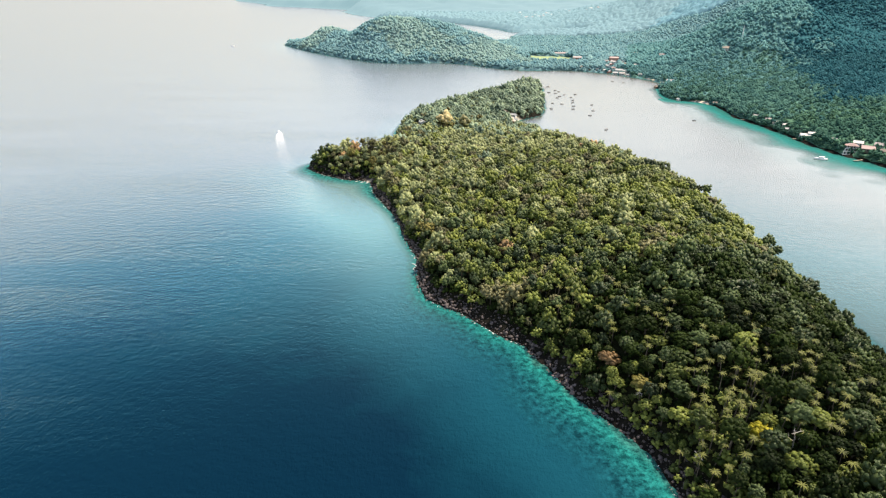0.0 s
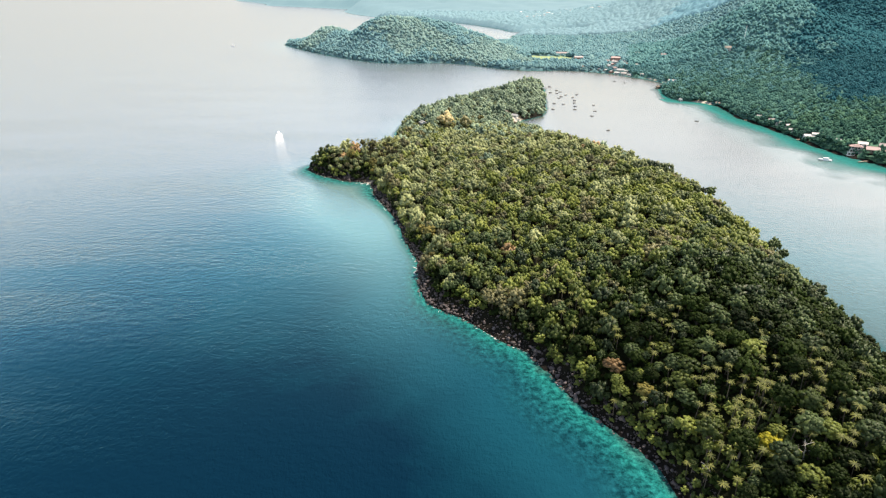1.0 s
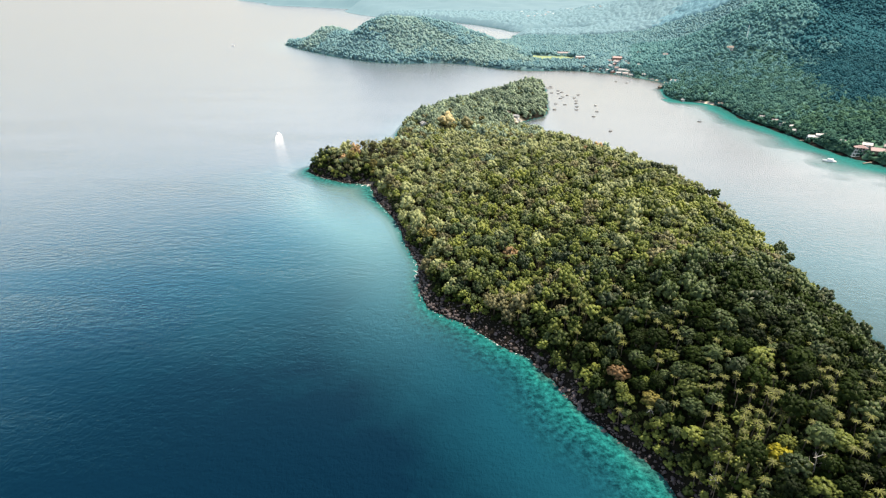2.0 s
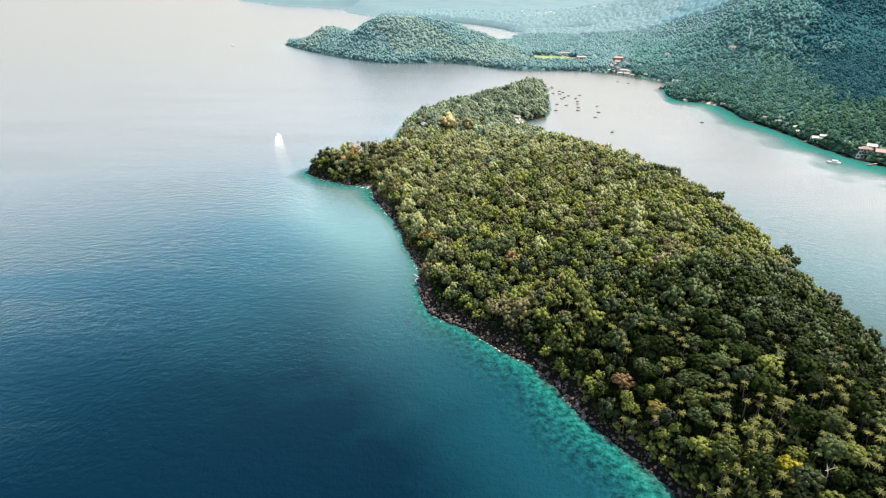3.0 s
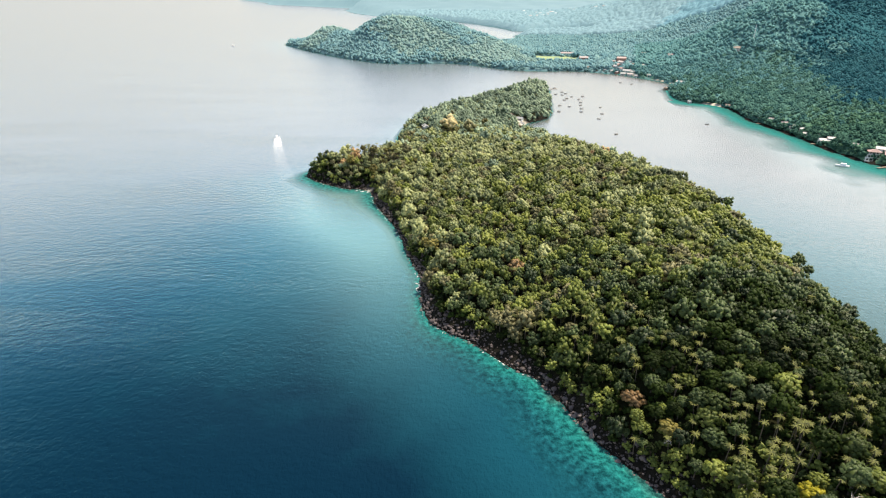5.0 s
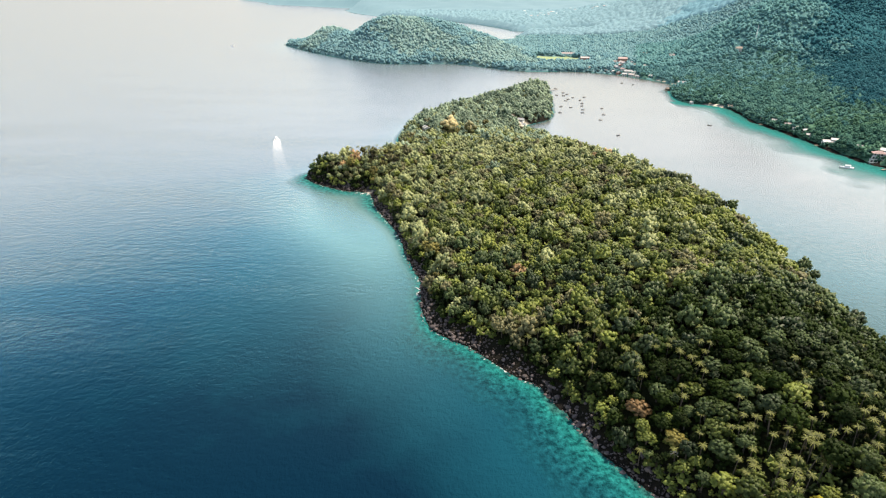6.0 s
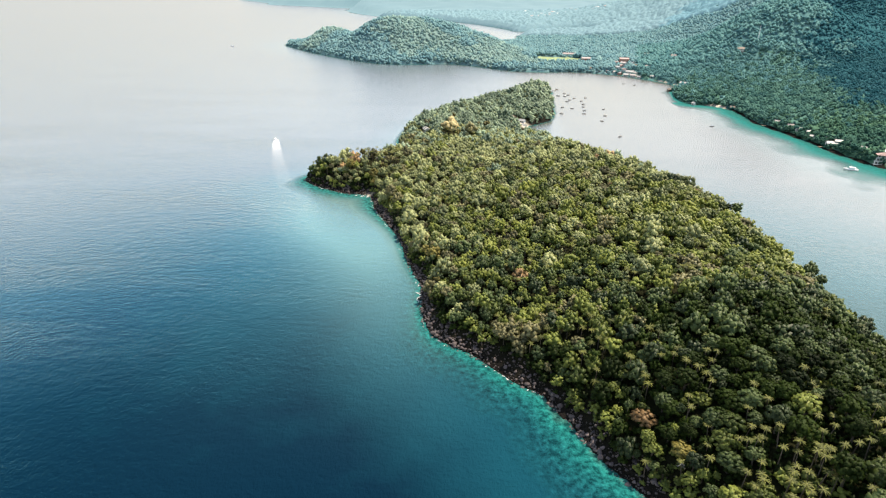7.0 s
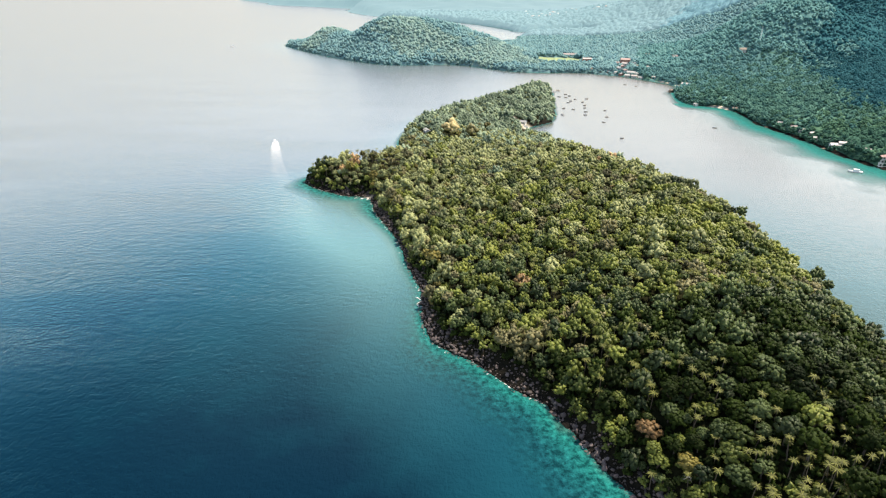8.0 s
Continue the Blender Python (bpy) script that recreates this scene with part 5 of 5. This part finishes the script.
def terrace_house(x, y, turn, label, group):
    """A white house of three open balconied storeys, each set back above the one below, on posts by the water."""
    root = tagged(new("house"), label, "house", group)
    root.matrix_basis = pose(x, y, 1.6, 0, 0, turn)
    for k in range(3):
        z, w, l = 3.1 * k, 11 - 2.2 * k, 17 - 3.0 * k
        at = 1.1 * k
        part("balcony_floor", boxed((w, l, 0.3), (at, 0, z), 0.04), WALL_WHITE, root)
        part("wall", boxed((w - 3.2, l - 2.0, 2.8), (at + 1.4, 0, z + 1.55), 0.04), WALL_WHITE, root)
        for j in range(int(l / 3)):
            yy = (j + 0.5) * (l - 2.0) / int(l / 3) - (l - 2.0) / 2
            part("window", boxed((0.14, 1.7, 1.9), (at + 1.4 - (w - 3.2) / 2, yy, z + 1.3), 0.02), DARK_GLASS, root)
        for j in range(6):
            yy = (j / 5 - 0.5) * (l - 0.5)
            part("post", boxed((0.25, 0.25, 2.8 + (3.0 if k == 0 else 0)), (at - w / 2 + 0.25, yy, z + (0 if k == 0 else 1.5)), 0.02), WALL_WHITE, root)
        part("railing", boxed((0.1, l - 0.3, 0.5), (at - w / 2 + 0.12, 0, z + 0.75), 0.02), WALL_WHITE, root)
    roof = bmesh.new()
    bmesh.ops.create_cone(roof, cap_ends=True, segments=4, radius1=8.6, radius2=2.2, depth=2.2, matrix=Matrix.Translation((2.2, 0, 10.4)) @ Matrix.Diagonal((0.62, 1.08, 1, 1)) @ Matrix.Rotation(radians(45), 4, "Z"))
    part("roof", roof, ROOF_PINK, root, "pinkish hipped roof")
    part("ridge_cap", boxed((0.5, 4.2, 0.2), (2.2, 0, 11.5), 0.05), ROOF_PINK, root)
    return root


def jetty(x, y, size, turn, label):
    root = tagged(new("jetty"), label, "jetty", "jetties")
    root.matrix_basis = pose(x, y, 1.1, 0, 0, turn)
    for k in range(int(size / 0.6)):
        part("plank", boxed((0.52, 2.2, 0.07), (k * 0.6 + 0.3, 0, 0), 0.01), WOOD, root)
    for k in np.arange(0.5, size, 3.5):
        for s in (-1, 1):
            v, f = tube([(k, s * 1.0, -3.5), (k, s * 1.0, 0.3)], [0.1, 0.1])
            new("post", mesh_np("post", v, f, [WOOD], smooth=True)).parent = root


SHORE = "houses along the opposite shore"
INN = "beach huts on the island"
house(-24, 707, 6, 8, 3.4, 1.6, 20, WALL_WHITE, ROOF_GREY, "small white hut with a pale metal roof among trees", INN)
house(97, 797, 6, 8, 3.0, 1.5, 60, WALL_WHITE, ROOF_GREY, "small white beach hut behind the sand", INN)
house(99, 785, 4, 5, 2.6, 1.2, 40, WALL_WHITE, ROOF_GREY, "tiny white hut on the beach", INN)
house(87, 801, 5, 7, 3.0, 1.4, 20, WOOD, ROOF_BROWN, "small wooden hut under the trees", INN)
house(-71, 594, 4, 5, 2.8, 1.3, 10, WALL_WHITE, ROOF_GREY, "small white hut among palms", INN)
house(-50, 559, 3, 4, 2.6, 1.2, 70, WALL_WHITE, ROOF_GREY, "small white hut in a palm grove", INN)
house(282, 1458, 10, 36, 4.5, 2.4, 88, WALL_WHITE, ROOF_RED, "long building with a terracotta roof beside the field", SHORE, 1, 0)
house(302, 1364, 11, 18, 7.0, 2.2, 86, WALL_RED, ROOF_RED, "two-storey red building beside the field", SHORE, 2, 0)
house(292, 1265, 8, 12, 4.0, 2.0, 80, WALL_RED, ROOF_BROWN, "low red-brown house behind the shore trees", SHORE, 1, 0)
house(304, 1249, 4, 6, 3.0, 1.2, 70, WALL_WHITE, ROOF_GREY, "small white house at the water", SHORE, 1, 0)
house(371, 1318, 12, 18, 10.5, 2.2, 82, WALL_RED, ROOF_PINK, "three-storey pink and red house in the village", SHORE, 3, 0)
house(362, 1285, 9, 12, 7.5, 2.0, 40, WALL_WHITE, ROOF_RED, "white village house with a red roof", SHORE, 2, 0)
house(342, 1250, 8, 11, 6.5, 2.0, 20, WALL_WHITE, ROOF_GREY, "white village house with a pale roof", SHORE, 1, 0)
house(357, 1219, 9, 15, 4.5, 2.2, 60, WALL_WHITE, ROOF_GREY, "village house with a broad pale roof", SHORE, 1, 0)
house(346, 1207, 6, 9, 3.6, 1.6, 75, WALL_WHITE, ROOF_GREY, "white house on the village waterfront", SHORE, 1, 0)
house(357, 1197, 7, 10, 4.0, 1.8, 65, WALL_WHITE, ROOF_RED, "pale house on the village waterfront", SHORE, 1, 0)
house(338, 1221, 6, 7, 3.6, 1.6, 30, WALL_RED, ROOF_RED, "small red house on the village waterfront", SHORE, 1, 0)
for hx, hy, hw, hl, hh, hs, turn, wall_m, roof_m in (
    (349, 1232, 6, 8, 6.0, 2, 35, WALL_WHITE, ROOF_PINK), (366, 1208, 6, 8, 3.8, 1, 62, WALL_WHITE, ROOF_GREY), (352, 1266, 7, 9, 6.4, 2, 20, WALL_RED, ROOF_PINK),
    (330, 1232, 5, 7, 3.4, 1, 75, WALL_WHITE, ROOF_GREY), (378, 1262, 7, 9, 6.2, 2, 50, WALL_WHITE, ROOF_BROWN), (383, 1292, 6, 8, 6.0, 2, 15, WALL_WHITE, ROOF_GREY),
    (352, 1306, 7, 9, 6.6, 2, 70, WALL_RED, ROOF_RED), (364, 1184, 4, 6, 3.2, 1, 60, WALL_WHITE, ROOF_GREY), (318, 1242, 5, 6, 3.4, 1, 80, WALL_WHITE, ROOF_RED),
):
    tone = "white-walled" if wall_m is WALL_WHITE else "red-walled"
    house(hx, hy, hw, hl, hh, 1.6, turn, wall_m, roof_m, f"{'two-storey' if hs == 2 else 'small'} {tone} house in the village by the water", SHORE, hs, 0)
for hx, hy, hw, hl, turn in ((424, 818, 4, 6, 65), (440, 745, 4, 6, 72), (436, 730, 4, 5, 60), (446, 716, 4, 5, 30)):
    house(hx, hy, hw, hl, 3.2, 1.3, turn, WALL_WHITE, ROOF_GREY, "small white cottage among the shore trees", SHORE, 1, 0.4)
house(444, 1402, 11, 14, 5.0, 2.2, 70, WALL_WHITE, ROOF_BROWN, "tan house with a brown roof among trees", SHORE, 1, 0)
house(402, 1255, 4, 10, 3.4, 1.4, 86, WALL_WHITE, ROOF_GREY, "house with a long white roof among trees", SHORE, 1, 0)
house(469, 1298, 11, 15, 6.0, 2.2, 75, WALL_WHITE, ROOF_RED, "white house with a red roof among trees", SHORE, 2, 0)
house(497, 1300, 5, 7, 3.4, 1.4, 30, WALL_WHITE, ROOF_GREY, "small white house among trees", SHORE, 1, 0)
house(453, 1185, 4, 5, 3.2, 1.2, 30, WALL_WHITE, ROOF_GREY, "tiny white house among trees", SHORE, 1, 0)
house(386, 1174, 5, 7, 3.2, 1.4, 70, WALL_WHITE, ROOF_GREY, "small white house behind the beach", SHORE, 1, 0)
house(418, 1093, 10, 17, 4.2, 2.0, 55, WALL_WHITE, ROOF_GREY, "large hall with a pale metal roof behind the beach", SHORE, 1, 0)
house(548, 1177, 12, 19, 6.5, 2.6, 62, WALL_WHITE, ROOF_BROWN, "large pale house high on the wooded slope", SHORE, 2, 0)
house(375, 939, 4, 5, 3.0, 1.2, 20, WALL_WHITE, ROOF_GREY, "small white beach hut", SHORE, 1, 0)
house(420, 906, 5, 7, 3.2, 1.4, 60, WALL_WHITE, ROOF_BROWN, "beach house under shore trees", SHORE, 1, 0)
house(430, 800, 5, 6, 3.2, 1.4, 60, WALL_WHITE, ROOF_GREY, "small white house by the water", SHORE, 1, 0)
house(435, 777, 5, 7, 3.2, 1.6, 70, WALL_WHITE, ROOF_RED, "small house with a reddish roof by the water", SHORE, 1, 0)
house(437, 761, 5, 9, 3.2, 1.4, 75, WALL_WHITE, ROOF_GREY, "white house with a long pale roof by the water", SHORE, 1, 0)
house(440, 697, 7, 12, 3.6, 1.6, 78, WALL_WHITE, ROOF_GREY, "pale-roofed waterside house on stilts", SHORE, 1, 1.0)
house(446, 696, 5, 7, 3.4, 1.5, 70, WALL_WHITE, ROOF_GREY, "white waterside house with a grey roof", SHORE, 1, 1.0)
house(455, 695, 4, 5, 3.2, 1.3, 40, WALL_WHITE, ROOF_GREY, "small white house above the shore", SHORE, 1, 0)
house(453, 683, 4, 5, 3.0, 1.3, 20, WALL_WHITE, ROOF_GREY, "tiny white house among shore trees", SHORE, 1, 0)
house(456, 668, 4, 6, 3.0, 1.3, 50, WOOD, ROOF_GREY, "small wooden house among shore trees", SHORE, 1, 0)
house(482, 630, 6, 8, 4.5, 2.2, 50, WALL_WHITE, ROOF_RED, "white house with a reddish roof above the shore", SHORE, 1, 0)
house(476, 612, 6, 8, 4.0, 2.0, 50, WOOD, ROOF_BROWN, "brown wooden house at the water", SHORE, 1, 1.0)
house(466, 641, 7, 9, 6.0, 1.8, 60, WALL_WHITE, ROOF_GREY, "pale two-storey house above the jetty", SHORE, 2, 0)
house(467, 625, 9, 12, 4.5, 2.6, 62, WOOD, ROOF_PINK, "wooden waterside house with a pinkish roof", SHORE, 1, 1.0)
terrace_house(455, 633, 70, "white three-storey waterside house with open balconies", SHORE)
jetty(466, 616, 24, -161, "weathered plank jetty by the stilt houses")
jetty(465, 629, 14, -175, "short plank jetty with a white landing")
jetty(439, 704, 12, -165, "short pale jetty off the wooded shore")
jetty(426, 802, 14, 171, "pale plank jetty off the wooded shore")
jetty(178, 1048, 14, 20, "small jetty off the island's far point")


def far_town():
    """Specks of white houses on the plain beyond the inner bay."""
    r = np.random.default_rng(101)
    for k in range(42):
        x, y = r.uniform(330, 640), r.uniform(2480, 2760)
        if k < 6:
            x, y = r.uniform(240, 420), r.uniform(2560, 2700)
        w, l, h = r.uniform(9, 14), r.uniform(12, 24), r.uniform(5, 8)
        z = float(height(np.array([x]), np.array([y]))[0][0]) + 6
        root = tagged(new("house"), "distant white house in the hazy town", "house", "houses of the far town")
        root.matrix_basis = pose(x, y, z, 0, 0, r.uniform(0, 90))
        part("wall", boxed((w, l, h + 8), (0, 0, h / 2 - 4), 0.1), HAZY_WALL, root)
        bm = bmesh.new()
        bmesh.ops.create_cone(bm, cap_ends=True, segments=4, radius1=0.8 * l, radius2=0.12 * l, depth=2.5, matrix=Matrix.Translation((0, 0, h + 1.25)) @ Matrix.Diagonal((w / l, 1, 1, 1)) @ Matrix.Rotation(radians(45), 4, "Z"))
        part("roof", bm, HAZY_WALL if r.uniform() < 0.7 else ROOF_RED, root)


far_town()
house(-196, 2790, 14, 18, 9, 3, 20, WALL_WHITE, ROOF_GREY, "white building on the far shore of the bay", "houses of the far town", 2)


def mast(x, y, tall):
    z = float(height(np.array([x]), np.array([y]))[0][0])
    root = tagged(new("radio_mast"), "slender pale lattice mast on the wooded hill", "mast")
    root.matrix_basis = pose(x, y, z)
    legs = [(math.cos(a), math.sin(a)) for a in (0.3, 2.4, 4.5)]
    for lx, ly in legs:
        v, f = tube([(1.4 * lx, 1.4 * ly, -1), (0.3 * lx, 0.3 * ly, tall)], [0.18, 0.1], 5)
        new("leg", mesh_np("leg", v, f, [HULL_WHITE], smooth=True)).parent = root
    for k in range(8):
        h0, h1 = tall * k / 8, tall * (k + 1) / 8
        g0, g1 = 1.4 - 1.1 * k / 8, 1.4 - 1.1 * (k + 1) / 8
        v, f = joined([tube([(g0 * a[0], g0 * a[1], h0), (g1 * b[0], g1 * b[1], h1)], [0.08, 0.08], 4) for a, b in zip(legs, legs[1:] + legs[:1])])
        new("brace", mesh_np("brace", v, f, [HULL_WHITE])).parent = root


mast(567, 1170, 34)


# ---- boats ----
def hull_shape(size, beam, deep):
    """A boat's hull: stations from a square stern to a raked bow."""
    v, f, rows = [], [], []
    for t, wide, keel, sheer in ((0.0, 0.8, 0.0, 0.0), (0.3, 1.0, -0.05, 0.0), (0.6, 0.92, -0.02, 0.06), (0.85, 0.5, 0.12, 0.16), (1.0, 0.04, 0.55, 0.26)):
        x, b = (t - 0.45) * size, beam / 2 * wide
        v += [(x, -b, deep * (0.6 + sheer)), (x, -b * 0.72, deep * (keel - 0.1)), (x, 0, deep * (keel - 0.4)), (x, b * 0.72, deep * (keel - 0.1)), (x, b, deep * (0.6 + sheer))]
    for s in range(4):
        for k in range(4):
            a = 5 * s + k
            f += [(a, a + 1, a + 6), (a, a + 6, a + 5)]
        a = 5 * s
        f += [(a, a + 5, a + 9), (a, a + 9, a + 4)]
    f += [(0, 4, 1), (1, 4, 3), (1, 3, 2)]
    return np.array(v), np.array(f)


def canopy_boat(hull_m, roof_m, size, label, group):
    """An excursion boat: hull, flat sun roof on posts, engine."""
    root = tagged(new("boat"), label, "boat", group)
    v, f = hull_shape(size, size * 0.3, size * 0.16)
    new("hull", mesh_np("hull", v, f, [hull_m])).parent = root
    top = size * 0.34
    bm = boxed((size * 0.62, size * 0.3, 0.12), (-0.02 * size, 0, top), 0.05)
    canopy = part("canopy", bm, roof_m, root)
    for sx in (-0.28, 0.24):
        for sy in (-1, 1):
            v, f = tube([(sx * size, sy * size * 0.125, size * 0.08), (sx * size, sy * size * 0.125, top)], [0.05, 0.05], 5)
            new("post", mesh_np("post", v, f, [WOOD], smooth=True)).parent = canopy
    part("engine", boxed((0.5, 0.4, 0.8), (-0.47 * size, 0, size * 0.1), 0.08), HULL_DARK, root)
    return root


def cabin_boat(size, label, group=""):
    """A white motor boat with a cabin, windscreen and rail."""
    root = tagged(new("motor_boat"), label, "boat", group)
    v, f = hull_shape(size, size * 0.3, size * 0.17)
    new("hull", mesh_np("hull", v, f, [HULL_WHITE])).parent = root
    cabin = part("cabin", boxed((size * 0.36, size * 0.2, size * 0.13), (-0.02 * size, 0, size * 0.165), 0.12), HULL_WHITE, root)
    part("windscreen", boxed((0.08, size * 0.18, size * 0.08), (size * 0.165, 0, size * 0.18), 0.02), DARK_GLASS, cabin)
    part("roof", boxed((size * 0.42, size * 0.23, 0.1), (-0.02 * size, 0, size * 0.24), 0.04), HULL_WHITE, cabin)
    part("engine", boxed((0.6, 0.8, 0.9), (-0.48 * size, 0, size * 0.07), 0.1), HULL_DARK, root)
    return root


def build_boats():
    r = np.random.default_rng(111)
    group = "boats moored in the channel"
    kinds = [canopy_boat(HULL_DARK, CANOPY_BLUE, 5.2, "dark wooden boat with a blue-grey sun roof, moored", group),
             canopy_boat(HULL_DARK, ROOF_BROWN, 5.0, "dark wooden boat with a brown sun roof, moored", group),
             canopy_boat(HULL_DARK, ROOF_GREY, 4.8, "dark boat with a pale sun roof, moored", group)]
    spots = [(180, 1003), (194, 1023), (198, 1011), (190, 998), (202, 983), (192, 969), (186, 957), (171, 913), (162, 871), (184, 907), (209, 961), (221, 987),
             (207, 937), (203, 918), (199, 892), (194, 871), (229, 902), (221, 859), (209, 827), (318, 1120), (334, 1106), (211, 744), (346, 800), (188, 1062)]
    used = [False] * 3
    for k, (x, y) in enumerate(spots):
        j = 0 if k < 1 else int(r.choice([0, 1, 1, 2]))
        m = pose(x, y, 0.1, 0, 0, float(r.uniform(-30, 30)) + (0 if k % 2 else 180))
        if used[j]:
            copy_thing(kinds[j], m)
        else:
            kinds[j].matrix_basis = m
            used[j] = True
    cabin_boat(13, "white motor boat lying off the wooded shore").matrix_basis = pose(413, 616, 0.1, 0, 0, 160)
    cabin_boat(9, "small white boat far out on the bay").matrix_basis = pose(-558, 1648, 0.1, 0, 0, 10)
    raft = tagged(new("floating_hut"), "floating thatched hut anchored off the beach", "floating hut")
    raft.matrix_basis = pose(377, 1053, 0.2, 0, 0, 20)
    part("deck", boxed((10, 8, 0.4), (0, 0, 0), 0.05), WOOD, raft)
    part("wall", boxed((5.5, 4.5, 2.6), (0, 0, 1.5), 0.05), WOOD, raft)
    bm = bmesh.new()
    bmesh.ops.create_cone(bm, cap_ends=True, segments=4, radius1=5.0, radius2=0.5, depth=2.4, matrix=Matrix.Translation((0, 0, 4.0)) @ Matrix.Rotation(radians(45), 4, "Z"))
    part("roof", bm, ROOF_BROWN, raft)


build_boats()


def build_speedboat():
    """A boat running out to sea, with its wake behind it."""
    x0, y0 = -202.0, 716.0
    cabin_boat(9, "white speedboat running fast over the open sea").matrix_basis = pose(x0, y0, 0.35, 0, -4, 104)
    n, m = 110, 13
    t = np.linspace(0, 1, n)
    run = 230 * t ** 1.3
    cx, cy = x0 + 0.25 * run + 0.0011 * run**2 * 0.4, y0 + 3 - run
    half = 2.9 + 1.2 * np.minimum(t * 8, 1) + 7 * t
    u = np.linspace(-1, 1, m)
    X, Y = cx[:, None] + half[:, None] * u, cy[:, None] + 0 * u
    strong = 0.42 * np.exp(-((run / 40.0) ** 2)) + 0.13 * np.exp(-run / 110.0)
    edge = (1 - np.abs(u)[None] ** 3) * (0.75 + 0.5 * np.abs(u)[None])
    foam = np.clip(strong[:, None] * edge, 0, 1) * (1 - t[:, None] ** 4)
    Z = 0.06 + 0.9 * np.exp(-((run[:, None] - 4) / 7.0) ** 2) * np.abs(u)[None] * (1 - np.abs(u)[None]) * 3
    i = (np.arange(n - 1)[:, None] * m + np.arange(m - 1)[None]).ravel()
    me = mesh_np("wake", np.stack([X.ravel(), Y.ravel(), Z.ravel()], 1), np.stack([i, i + 1, i + m + 1, i + m], 1), [WAKE_MAT], smooth=True, attributes={"foam": foam.ravel()})
    tagged(new("boat_wake", me), "white churned wake trailing behind the speedboat", "wake", kind="stuff")


build_speedboat()
